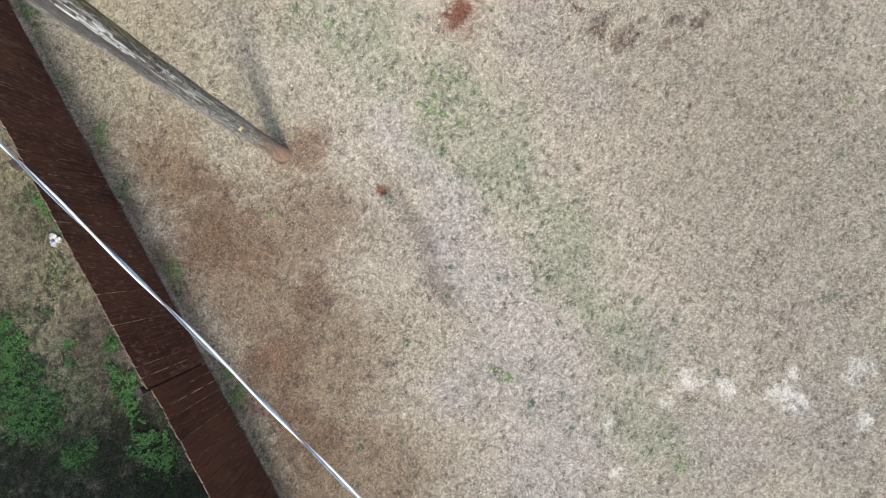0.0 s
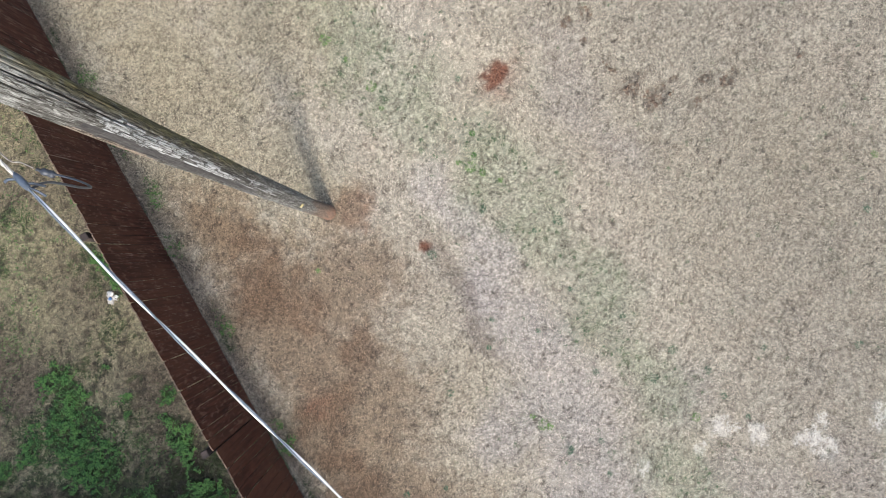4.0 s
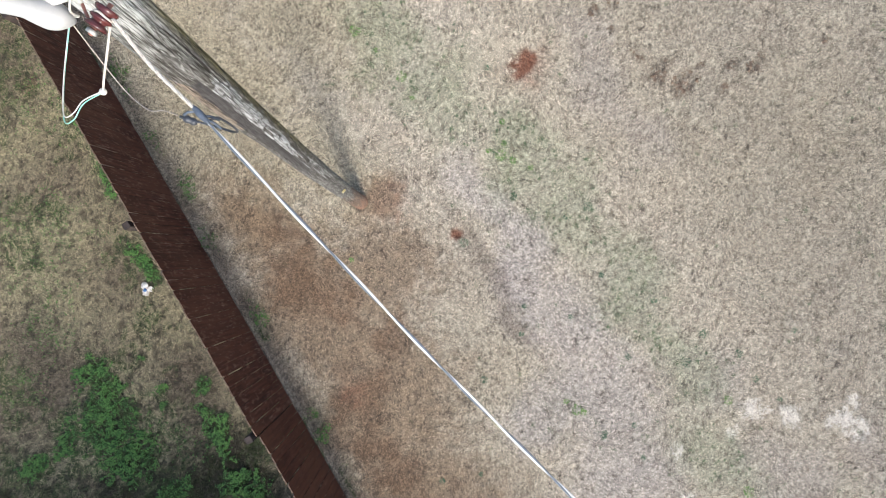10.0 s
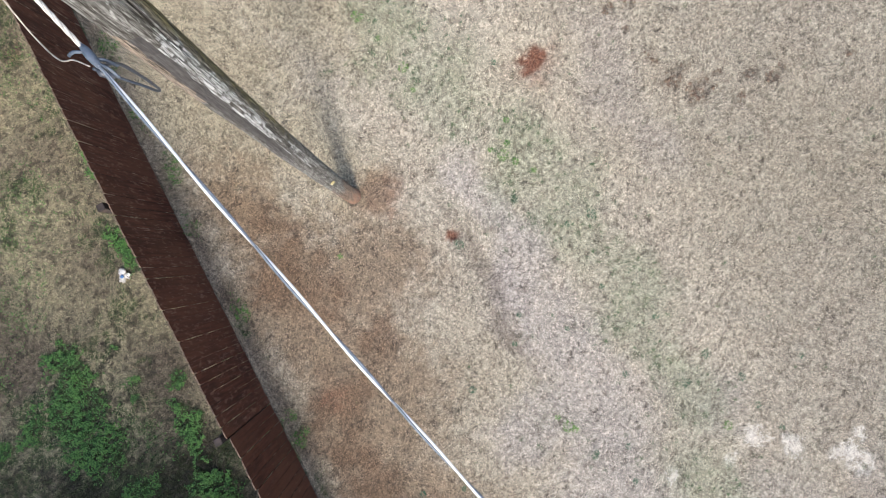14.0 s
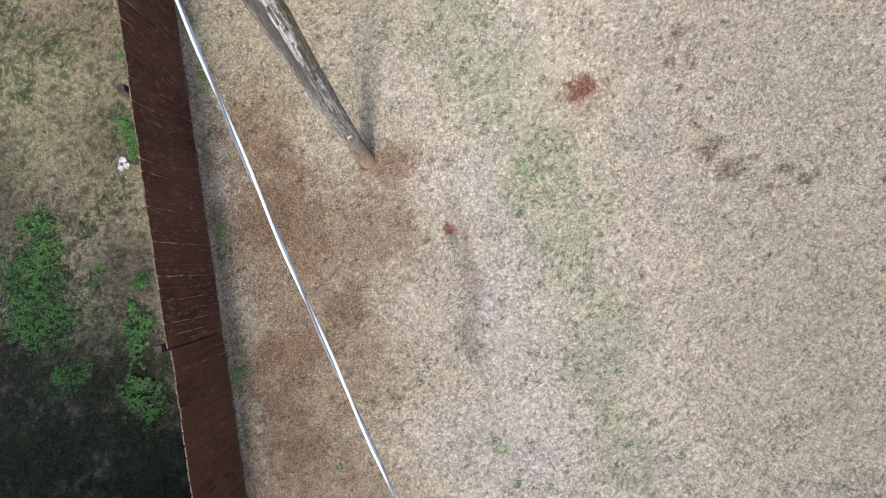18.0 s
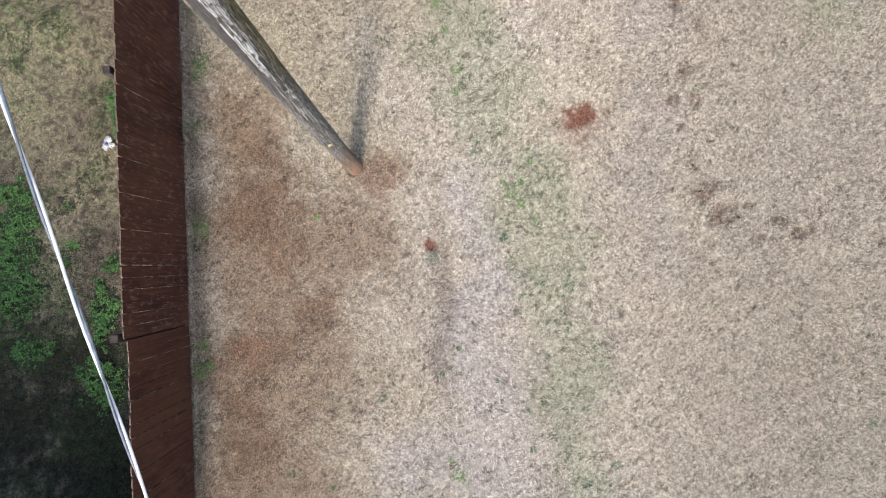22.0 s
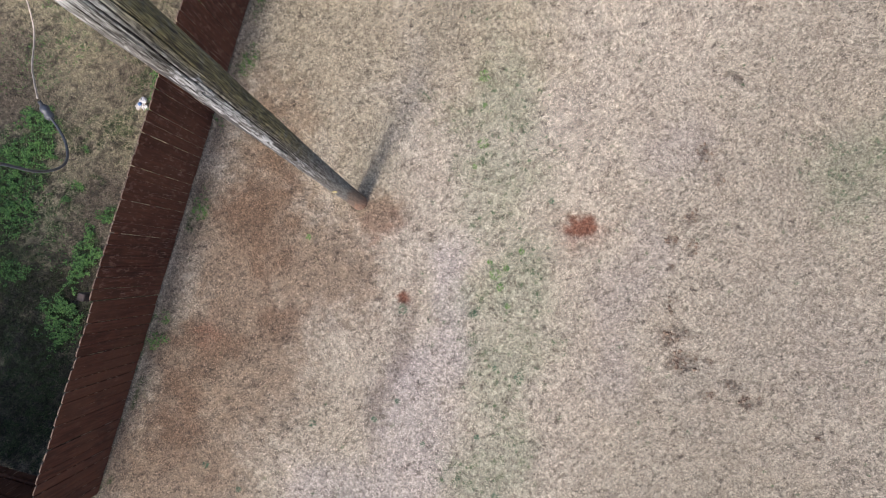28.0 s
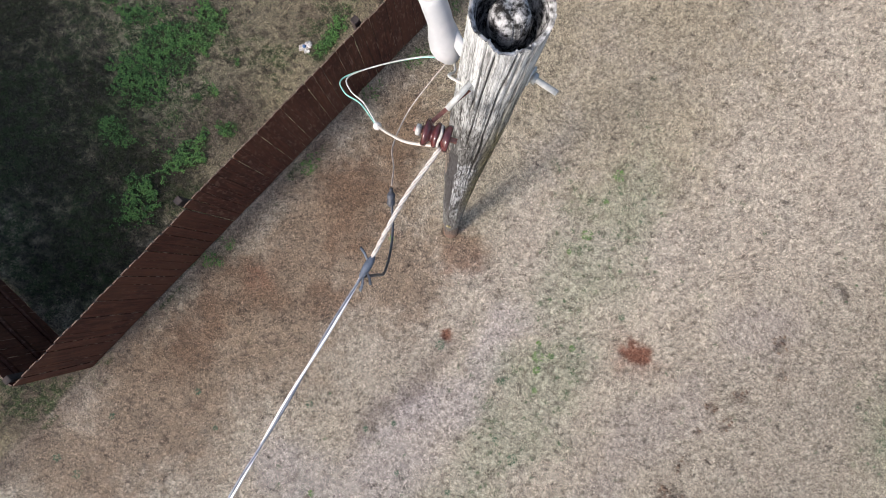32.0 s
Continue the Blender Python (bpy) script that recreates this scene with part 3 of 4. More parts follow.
# ==== GROUND ====
def ground():
    """One sheet: fine where the drone looks, wide cells out to the horizon."""
    def axis(a, b):
        fine = np.arange(a, b, 0.06)
        far = np.array([3, 8, 20, 60, 200, 900, 3000.0])
        return np.concatenate([a - far[::-1], fine, b + far])
    xs, ys = axis(-9, 10), axis(-10, 9)
    gx, gy = np.meshgrid(xs, ys, indexing="ij")
    x, y = gx.ravel(), gy.ravel()
    verts = np.stack([x, y, height(x, y)], 1)
    idx = np.arange(len(x)).reshape(gx.shape)
    quads = np.stack([idx[:-1, :-1], idx[1:, :-1], idx[1:, 1:], idx[:-1, 1:]], -1).reshape(-1, 4)
    me = bpy.data.meshes.new("ground")
    me.from_pydata(verts, [], quads)
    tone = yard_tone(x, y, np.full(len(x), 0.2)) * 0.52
    far = (x < -8.3) | (x > 9.6) | (y < -9.3) | (y > 8.1)
    tone[far] = np.where(x[far, None] < FENCE_X, np.array([[0.20, 0.185, 0.11]]), np.array([[0.40, 0.345, 0.265]]))
    red = patch_at(RED_SOIL, x, y, 0.2, 1.1)
    tone = blend(tone, (0.20, 0.085, 0.05), red)
    tone = np.concatenate([tone, np.ones((len(x), 1))], 1)
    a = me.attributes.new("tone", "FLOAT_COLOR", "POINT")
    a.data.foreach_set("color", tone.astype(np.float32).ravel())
    me.polygons.foreach_set("use_smooth", [True] * len(me.polygons))
    me.materials.append(MAT_SOIL)
    return tagged(new("ground", me), "dry thatchy lawn on reddish soil, worn bare in places", "ground", kind="structure")


def turf_nap(x, y):
    """How full the sward stands, 0 to 1: tufts a few centimetres wide with open gaps between them."""
    return 0.4 * lattice(x, y, 0.019, 91) + 0.6 * lattice(x + 0.4 * y, y - 0.4 * x, 0.009, 92)


def blades(name, count, area, seed, length, width, lift, keep, label, category):
    """A sward of single blades, lying every way."""
    rs = np.random.RandomState(seed)
    tufts = count // 4
    cx, cy, shade = rs.uniform(area[0], area[1], tufts), rs.uniform(area[2], area[3], tufts), rs.normal(1.0, 0.21, tufts)
    pick = np.repeat(np.arange(tufts), 4)
    x, y = cx[pick] + rs.normal(0, 0.011, 4 * tufts), cy[pick] + rs.normal(0, 0.011, 4 * tufts)
    lie = rs.uniform(0, 2 * math.pi, tufts)[pick]
    shade, count = np.clip(shade, 0.5, 1.25)[pick], 4 * tufts
    nap = turf_nap(x, y)
    k = keep(x, y) * np.clip((nap - 0.26) / 0.17, 0.10, 1) > rs.rand(count)
    # the same nap also makes blades in the gaps darker in tone
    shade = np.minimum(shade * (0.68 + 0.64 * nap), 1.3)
    x, y, shade = x[k], y[k], shade[k]
    count = len(x)
    z = height(x, y)
    turn, tilt = lie[k] + rs.normal(0, 0.9, count), np.radians(rs.uniform(*lift, count))
    long = rs.uniform(*length, count)
    wide = rs.uniform(*width, count) / 2
    dx, dy = np.cos(turn), np.sin(turn)
    root = np.stack([x, y, z + 0.002 + rs.rand(count) * 0.012], 1)
    side = np.stack([-dy, dx, np.zeros(count)], 1) * wide[:, None]
    tip = root + np.stack([dx * np.cos(tilt), dy * np.cos(tilt), np.sin(tilt)], 1) * long[:, None]
    co = np.stack([root - side, root + side, tip], 1).reshape(-1, 3).astype(np.float32)
    me = bpy.data.meshes.new(name)
    me.vertices.add(3 * count)
    me.vertices.foreach_set("co", co.ravel())
    me.loops.add(3 * count)
    me.loops.foreach_set("vertex_index", np.arange(3 * count, dtype=np.int32))
    me.polygons.add(count)
    me.polygons.foreach_set("loop_start", np.arange(0, 3 * count, 3, dtype=np.int32))
    me.update()
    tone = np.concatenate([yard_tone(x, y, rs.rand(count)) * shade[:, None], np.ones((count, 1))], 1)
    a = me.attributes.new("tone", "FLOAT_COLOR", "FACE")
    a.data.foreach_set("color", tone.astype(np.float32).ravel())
    me.materials.append(MAT_BLADE)
    return tagged(new(name, me), label, category, kind="stuff")


def sward(x, y):
    bare = np.maximum(0.62 * patch_at(RED_SOIL, x, y, 0.2, 1.1), 0.6 * patch_at(CLODS, x, y, 0.3))
    post = (np.hypot(x - POLE[0], y - POLE[1]) < 0.15) | (np.abs(x - FENCE_X) < 0.03)
    return np.clip(1 - bare * 0.97 - 0.25 * patch_at(DEEP_BROWN, x, y, 0.6, 0.6) - 0.38 * patch_at(BROWN, x, y, 0.6, 0.5), 0, 1) * ~post * (np.hypot(x - 1, y + 0.5) < 9.1)


ground()
blades("dry_grass", 2900000, (-8, 9.5, -9, 7.8), 21, (0.014, 0.046), (0.0032, 0.0064), (5, 60), sward, "short dry tan lawn grass with scattered green blades", "grass")


# ==== FENCE ====
PITCH, BOARD = 0.1405, 0.1355
PANELS = [(-5.05, 1.74), (-2.04, 1.84), (1.03, 1.83), (4.10, 1.82), (7.17, 1.81)]


def picket_mesh(tall, seed, mat):
    """A dog-eared board: thin, with clipped top corners, a slight cup and worn edges."""
    rs = random.Random(seed)
    w, t, ear = BOARD / 2, 0.008, 0.020
    bend = rs.uniform(-0.004, 0.004)
    outline = [(-w, 0.02), (w, 0.02), (w, tall * 0.5), (w, tall - ear), (w - ear, tall), (-w + ear, tall), (-w, tall - ear), (-w, tall * 0.5)]
    verts, faces = [], []
    for s in (1, -1):
        for u, h in outline:
            lean = bend * (h / tall) ** 2
            verts.append((s * t + lean, u * (1 if s > 0 else 0.985), h + rs.uniform(-0.002, 0.002)))
    k = len(outline)
    faces += [tuple(range(k)), tuple(range(2 * k - 1, k - 1, -1))]
    faces += [(i, i + k, (i + 1) % k + k, (i + 1) % k) for i in range(k)]
    me = bpy.data.meshes.new("picket")
    me.from_pydata(verts, [], faces)
    for m in (mat, MAT_CUT, MAT_EDGE):
        me.materials.append(m)
    for p in me.polygons:
        if p.center.z > tall - ear - 0.001 and abs(p.normal.x) < 0.5:
            p.material_index = 1
        elif abs(p.normal.y) > 0.8:
            p.material_index = 2
    me.update()
    return me


def post_mesh(tall):
    bm = box((0.089, 0.089, tall), Matrix.Translation((0, 0, tall / 2)), 0.006)
    me = bpy.data.meshes.new("post")
    bm.to_mesh(me)
    bm.free()
    me.materials.append(MAT_POST)
    return me


def fence(label, place, turn, panels, end, seed, lean=0.0):
    """A run of closed boards along local y; posts and rails stand behind, at negative x."""
    rs = random.Random(seed)
    run = thing("fence", place, label, "fence")
    run.rotation_euler = (0, radians(lean), turn)
    starts = [p[0] for p in panels] + [end]
    for (a, tall), b in zip(panels, starts[1:]):
        mat = MAT_FENCE_SMOOTH if a < -3 else MAT_FENCE
        boards = [picket_mesh(tall, seed * 50 + i, mat) for i in range(5)]
        n = int(round((b - a) / PITCH))
        step = (b - a - 0.012) / n
        for i in range(n):
            ob = new("picket", boards[rs.randrange(5)])
            ob.parent = run
            ob.location = (rs.uniform(-0.002, 0.003), a + 0.012 + step * (i + 0.5), rs.uniform(-0.012, 0.008))
            ob.rotation_euler = (radians(rs.uniform(-0.25, 0.25)), 0, radians(rs.uniform(-1.2, 1.2)))
        post = new("post", post_mesh(tall + 0.005))
        post.parent = run
        post.location = (-0.098, a + 0.02, 0)
        for h in (0.3, tall * 0.5, tall - 0.25):
            part("rail", box((0.038, b - a - 0.09, 0.089), Matrix.Translation((-0.031, (a + b) / 2 + 0.02, h)), 0.004), MAT_FENCE, run)
    return run


fence("dark brown stained board fence with dog-eared tops on the lawn's edge", (FENCE_X, 0, 0), 0, PANELS, 9.6, 3, -1.6)
fence("dark brown board fence running away from the corner post", (FENCE_X - 0.05, -5.05, 0), radians(-90), [(-6.2, 1.76), (-3.1, 1.74)], 0.0, 4)


# ==== UTILITY POLE ====
TOP = 8.37


def pole_axis(z):
    return 0.02525 - 0.01888 * z + 0.00249 * z * z, 0.10269 + 0.00157 * z - 0.00068 * z * z


def pole_radius(z):
    return 0.101 + 0.012 * np.exp(-np.maximum(z, 0) / 1.2) + 0.004 * np.exp(-np.maximum(z, 0) / 0.12) - 0.014 * np.clip((z - 7.4) / 0.9, 0, 1)


def cell_random(i, j, seed):
    table = np.random.RandomState(seed).rand(256, 256)
    return table[i % 256, j % 256]


def pole_body(parent):
    """The shaft: checks that run up it, flaked slabs on the sunny side, a ragged hollow crown."""
    sides, rows = 280, 640
    ang = radians(110) - 2 * math.pi * np.arange(sides) / sides
    zs = -0.05 + (TOP + 0.05) * (np.arange(rows + 1) / rows) ** 0.9
    a, z = np.meshgrid(ang, zs)
    a, z = a[:, ::-1], z[:, ::-1]
    r = pole_radius(z)
    s = a * 0.1
    r = r + 0.008 * (lattice(s + 5, z * 0.08 + 3, 0.055, 61) - 0.5) + 0.003 * (lattice(s + 5, z * 0.06, 0.017, 62) - 0.5) + 0.0025 * (lattice(s + 7, z * 0.06, 0.008, 63) - 0.5)
    r = r + 0.003 * np.exp(-(((z - 7.03) / 0.05) ** 2 + ((a + 0.96) * 0.1 / 0.02) ** 2))
    crack = np.zeros_like(r)
    rs = random.Random(12)
    checks = [(rs.uniform(-3.2, 1.2), rs.uniform(3.0, 8.3), rs.uniform(0.3, 1.3), rs.uniform(0.08, 0.35), rs.uniform(0.0016, 0.003)) for _ in range(130)]
    checks += [(-0.70, 7.55, 1.05, 1.3, 0.0034), (-1.15, 8.0, 0.8, 1.0, 0.0026), (-1.75, 7.9, 0.7, 0.8, 0.0022), (-0.2, 7.6, 1.1, 0.9, 0.0026), (-0.25, 8.2, 0.5, 0.8, 0.0022), (-1.45, 8.2, 0.5, 1.0, 0.0026), (-0.55, 5.2, 1.6, 0.9, 0.0028)]
    checks += [(rs.uniform(-2.6, 0.6), rs.uniform(1.2, 4.6), rs.uniform(0.25, 0.8), rs.uniform(0.4, 0.9), rs.uniform(0.0016, 0.0028)) for _ in range(26)]
    for mid_a, mid_z, half, deep, wide in checks:
        wob = mid_a + 0.14 * (lattice(z * 0 + mid_z * 3.7, z, 0.4, 64) - 0.5) + 0.02 * (lattice(z * 0 + mid_z * 5.1, z, 0.15, 65) - 0.5)
        fade = np.clip(1 - ((z - mid_z) / half) ** 4, 0, 1)
        crack = np.maximum(crack, np.clip(1.25 - np.abs(a - wob) * 0.1 / wide, 0, 1) * fade * deep)
    crack = crack * (1 - 0.65 * np.clip((z - TOP + 0.07) / 0.05, 0, 1))
    r = r - 0.014 * np.minimum(crack, 1)
    edge = 0.35 * (lattice(s + 2, z, 0.09, 66) - 0.5)
    strip = (a + 4 + 0.05 * (lattice(s, z, 0.2, 67) - 0.5)) / 0.17
    strip_i = np.floor(strip).astype(int)
    slit = np.abs(strip - strip_i - 0.5) > 0.43
    zj = z / 0.27 + 3.0 * cell_random(strip_i, 0 * strip_i, 68) + 0.08 * lattice(s + 9, z, 0.03, 71)
    cell_j = np.floor(zj).astype(int)
    gap = np.minimum(zj - cell_j, 1 - (zj - cell_j))
    pick = cell_random(strip_i, cell_j, 69)
    zone = (a > -1.38 + edge * 0.4) & (a < -0.62 + edge) & (z < 6.83 + 0.10 * (cell_random(strip_i, 0 * strip_i, 70) - 0.5)) & (z > 1.9 + edge)
    chance = np.clip(0.25 + 0.5 * (z - 3.2) / 2.2, 0, 0.86) + 0.1 * (z > 6.3)
    flake = (zone & (pick < chance)).astype(float)
    plate = ((a <= -1.38 + edge * 0.4) & (a > -2.08 + edge * 0.6) & (z < 6.95) & (z > 3.9 + edge)).astype(float)
    fresh = ((a <= -2.08 + edge * 0.6) & (a > -2.6 + edge) & (z < 7.0) & (z > 6.0 + edge)).astype(float)
    r = np.where(zone, r - 0.009 + flake * (0.006 + 0.009 * pick) - 0.006 * (gap < 0.04), r)
    r = np.where(plate > 0, r - 0.009 + 0.006 * (cell_random(strip_i // 4, np.floor(z / 0.75).astype(int), 72) > 0.6), r)
    crack = np.maximum(crack, zone * (gap < 0.04) * 0.85)
    crack = np.maximum(crack, zone * slit * 0.8 * (cell_random(strip_i, cell_j, 76) > 0.2))
    crack = np.maximum(crack, zone * (1 - flake) * 0.25)
    ragged = 0.026 * (lattice(ang + 9, ang * 0, 0.5, 73) - 0.5) + 0.007 * (lattice(ang + 9, ang * 0, 0.16, 74) - 0.5)
    z = z + ragged[::-1][None, :] * np.clip((z - TOP + 0.2) / 0.2, 0, 1)
    cx, cy = pole_axis(z)
    verts = np.stack([cx + r * np.cos(a), cy + r * np.sin(a), z], -1)
    idx = np.arange((rows + 1) * sides).reshape(rows + 1, sides)
    nxt = np.roll(idx, -1, axis=1)
    faces = np.stack([idx[:-1], nxt[:-1], nxt[1:], idx[1:]], -1).reshape(-1, 4)
    ob = part("shaft", (verts.reshape(-1, 3), [], faces), MAT_POLE, parent)
    wear = np.stack([np.minimum(crack, 1), flake * np.clip((z - 2.4) / 2.2, 0.3, 1), plate, fresh], -1)
    at = ob.data.attributes.new("wear", "FLOAT_COLOR", "POINT")
    at.data.foreach_set("color", wear.astype(np.float32).ravel())
    # the rotted bowl inside the rim
    rim = verts[-1]
    c = np.array([*pole_axis(TOP), 0])
    depth = [(1.0, 0.0), (0.93, 0.0), (0.86, -0.014), (0.78, -0.07), (0.66, -0.13), (0.58, -0.12), (0.52, -0.04), (0.42, -0.008), (0.3, 0.004), (0.16, 0.002), (0.03, -0.004)]
    inner = []
    for q, dz in depth:
        ring = rim.copy()
        lump = (0.006 if q > 0.85 else 0.022) * (lattice(np.cos(ang) * q * 0.09 + 3, np.sin(ang) * q * 0.09 + 3, 0.022, 75) - 0.5) * (q < 0.99)
        ring[:, :2] = c[:2] + (rim[:, :2] - c[:2]) * q
        ring[:, 2] = (rim[:, 2] if q > 0.8 else TOP) + dz + lump
        inner.append(ring)
    n = len(depth)
    idx = np.arange(n * sides).reshape(n, sides)
    nxt = np.roll(idx, -1, axis=1)
    crown = part("hollow_crown", (np.concatenate(inner), [], np.stack([idx[:-1], nxt[:-1], nxt[1:], idx[1:]], -1).reshape(-1, 4)), [MAT_ROT, MAT_RIM], parent, "rotted black hollow top with pale lichen")
    crown.data.polygons.foreach_set("material_index", [1] * (2 * sides) + [0] * ((n - 3) * sides))


pole = thing("utility_pole", (0, 0, 0), "weathered grey wooden utility pole with deep checks and a rotted top", "utility pole")
pole_body(pole)


def bar(a, b, r, sides=10):
    a, b = Vector(a), Vector(b)
    return tube([a, a.lerp(b, 0.5), b], r, sides)


def washer(at, way, size, thick=0.006):
    m = Matrix.Translation(at) @ Vector(way).to_track_quat("Z", "Y").to_matrix().to_4x4()
    return box((size, size, thick), m, 0.0015)


def on_pole(angle, z, out=0.0):
    r, (x, y) = float(pole_radius(z)) + out, pole_axis(z)
    return Vector((x + r * math.cos(radians(angle)), y + r * math.sin(radians(angle)), z))


def bolt(a, b, plated=True):
    """A through bolt: square washer, nut and the long threaded end."""
    a, b = Vector(a), Vector(b)
    way = (b - a).normalized()
    rod = part("bolt", bar(a - way * 0.03, b, 0.0085), MAT_BOLT, pole, "weathered galvanised through bolt")
    if plated:
        part("washer", washer(a + way * 0.004, way, 0.046), MAT_BOLT, rod)
        part("nut", washer(a + way * 0.015, way, 0.026, 0.013), MAT_BOLT, rod)


bolt((0.112, 0.128, 7.955), (0.196, 0.142, 7.96))
bolt((0.030, -0.018, 8.05), (0.030, -0.100, 8.03), False)
part("nail", bar(on_pole(-50, 4.17, -0.01), on_pole(-44, 4.19, 0.028), 0.004, 6), MAT_BOLT, pole, "bright bent nail")

# ==== WIRES ON THE POLE ====
INSULATOR = Vector((0.058, -0.162, 8.02))
spool = thing("spool_insulator", (0, 0, 0), "dark brown glazed porcelain spool in a rusty clevis on the pole", "insulator")
axis = Vector((-0.89, -0.45, 0.02)).normalized()
m = Matrix.Translation(INSULATOR) @ axis.to_track_quat("Z", "Y").to_matrix().to_4x4()
part("spool", lathe([(0.018, -0.034), (0.034, -0.033), (0.036, -0.027), (0.033, -0.019), (0.021, -0.011), (0.021, -0.005), (0.032, -0.001), (0.034, 0.003), (0.031, 0.008), (0.021, 0.013), (0.022, 0.018), (0.034, 0.024), (0.036, 0.030), (0.034, 0.036), (0.018, 0.037)], 32, None, m), MAT_GLAZE, spool)
part("bolt", bar(INSULATOR - axis * 0.05, INSULATOR + axis * 0.062, 0.007), MAT_RUST, spool, "rusty bolt through the spool")
part("nut", washer(INSULATOR + axis * 0.05, axis, 0.026, 0.014), MAT_BOLT, spool, "pale corroded nut")
foot = on_pole(-84, 8.0, -0.004)
for s in (0.043,):
    end = INSULATOR + axis * s
    part("clevis_arm", tube([end + (end - foot).normalized() * 0.012, end, end.lerp(foot + axis * s * 0.3, 0.6), foot + axis * s * 0.3], 0.009, 8, None, 0.35), MAT_RUST, spool, "rusty clevis arm")

CLAMP = Vector((0.151, -0.517, 7.950))
RUN = [CLAMP, Vector((0.251, -0.964, 7.896)), Vector((0.39, -1.577, 7.79)), Vector((0.55, -2.2, 7.71)), Vector((0.705, -2.8, 7.65)), Vector((1.2, -4.8, 7.4)), Vector((2.6, -10.5, 6.95)), Vector((4.3, -18, 6.8))]
drop = thing("service_cable", (0, 0, 0), "twisted service drop cable tied off to the pole's spool insulator", "cable")
neck = curve_points([INSULATOR + Vector((0.026, -0.018, 0.0)), INSULATOR.lerp(CLAMP, 0.5) + Vector((0, 0, -0.004)), CLAMP], 0.008)
for i in range(3):
    part("strand", tube(helix(neck, 0.0031, 11, i * 2.094), 0.0035, 6), MAT_ROPE, drop, "pale bare dead-end strand")
line = curve_points(RUN, 0.025)
part("messenger", tube(helix(line, 0.0032, 1.9, 0.0), 0.0036, 8), MAT_ALUMINIUM, drop, "bright bare aluminium messenger")
part("conductor", tube(helix(line, 0.0038, 1.9, math.pi), 0.0032, 8), MAT_GREY, drop, "blue-grey insulated conductor")
ring = [m @ Vector((0.026 * math.cos(a), 0.026 * math.sin(a), -0.007 + 0.002 * math.sin(3 * a))) for a in (2 * math.pi * k / 24 for k in range(25))]
part("dead_end_loop", tube(ring, 0.0042, 6), MAT_ROPE, drop)

# taped splice where the insulated conductor leaves the messenger
way = (RUN[1] - RUN[0]).normalized()
splice = curve_points([CLAMP - way * 0.025, CLAMP, CLAMP + way * 0.045], 0.008)
part("splice", tube(splice, [0.004 + 0.0075 * math.sin(math.pi * i / (len(splice) - 1)) ** 0.7 for i in range(len(splice))], 12), MAT_TAPE, drop, "blue-black taped splice")
for tail in ([way * 0.02, Vector((0.022, -0.025, -0.012)), Vector((0.038, -0.04, -0.04))], [way * 0.03, Vector((0.024, -0.05, -0.005)), Vector((0.03, -0.07, -0.03))], [way * 0.0, Vector((-0.025, 0.012, 0.008)), Vector((-0.045, 0.015, -0.005))]):
    part("tape_tail", tube(curve_points([CLAMP + q for q in tail], 0.01), 0.0045, 6, None, 0.4), MAT_TAPE, drop)
CONNECTOR = Vector((0.007, -0.337, 7.477))
pigtail = curve_points([CLAMP + way * 0.04, Vector((0.180, -0.531, 7.86)), Vector((0.180, -0.526, 7.676)), Vector((0.145, -0.483, 7.516)), Vector((0.085, -0.412, 7.459)), CONNECTOR], 0.012)
part("pigtail", tube(pigtail, 0.0042, 8), MAT_BLACK, drop, "black pigtail hanging in a loop")
part("connector", tube(curve_points([CONNECTOR + Vector((0.022, -0.026, -0.018)), CONNECTOR + Vector((0.003, -0.004, -0.003)), CONNECTOR + Vector((-0.016, 0.018, 0.012))], 0.006), [0.008, 0.013, 0.015, 0.014, 0.012, 0.014, 0.015, 0.012, 0.006, 0.006, 0.006, 0.006, 0.006, 0.006, 0.006, 0.006], 10), MAT_BLACK, drop, "black tap connector")
WHITE_END = Vector((-0.125, 0.078, 7.69))
thin = curve_points([CONNECTOR + Vector((-0.02, 0.024, 0.016)), Vector((-0.055, -0.262, 7.47)), Vector((-0.117, -0.208, 7.411)), Vector((-0.166, -0.085, 7.385)), Vector((-0.155, 0.02, 7.52)), WHITE_END], 0.012)
part("neutral_wire", tube(thin, 0.0027, 6), MAT_OLD_WIRE, drop, "thin pale stranded wire")

KNOT = Vector((-0.127, -0.226, 7.757))
loop = thing("telephone_wire", (0, 0, 0), "green and off-white twin wire in a slack loop", "cable")
base_loop = [WHITE_END, Vector((-0.206, 0.045, 7.61)), Vector((-0.285, -0.06, 7.60)), Vector((-0.336, -0.172, 7.612)), Vector((-0.285, -0.205, 7.66)), Vector((-0.215, -0.205, 7.715)), KNOT]
for i, mat in enumerate((MAT_GREEN_WIRE, MAT_WHITE_WIRE)):
    off = Vector((0.006 * (i - 0.5), 0.008 * (i - 0.5), 0.004 * i))
    part("wire", tube(curve_points([q + off * (1 if 0 < j < 6 else 0.3) * (2.0 if j in (3, 4) else 1) for j, q in enumerate(base_loop)], 0.012), 0.0025, 6), mat, loop, ("green wire", "off-white wire")[i])
part("knot", lathe([(0.004, -0.012), (0.010, -0.008), (0.0125, 0), (0.010, 0.008), (0.004, 0.012)], 12, None, Matrix.Translation(KNOT)), MAT_WHITE_WIRE, loop, "white wire knot")
part("lead", tube(curve_points([KNOT, Vector((-0.07, -0.228, 7.85)), Vector((0.0, -0.220, 7.945)), INSULATOR + Vector((0.012, -0.022, -0.008))], 0.012), 0.0040, 8), MAT_ROPE, loop)

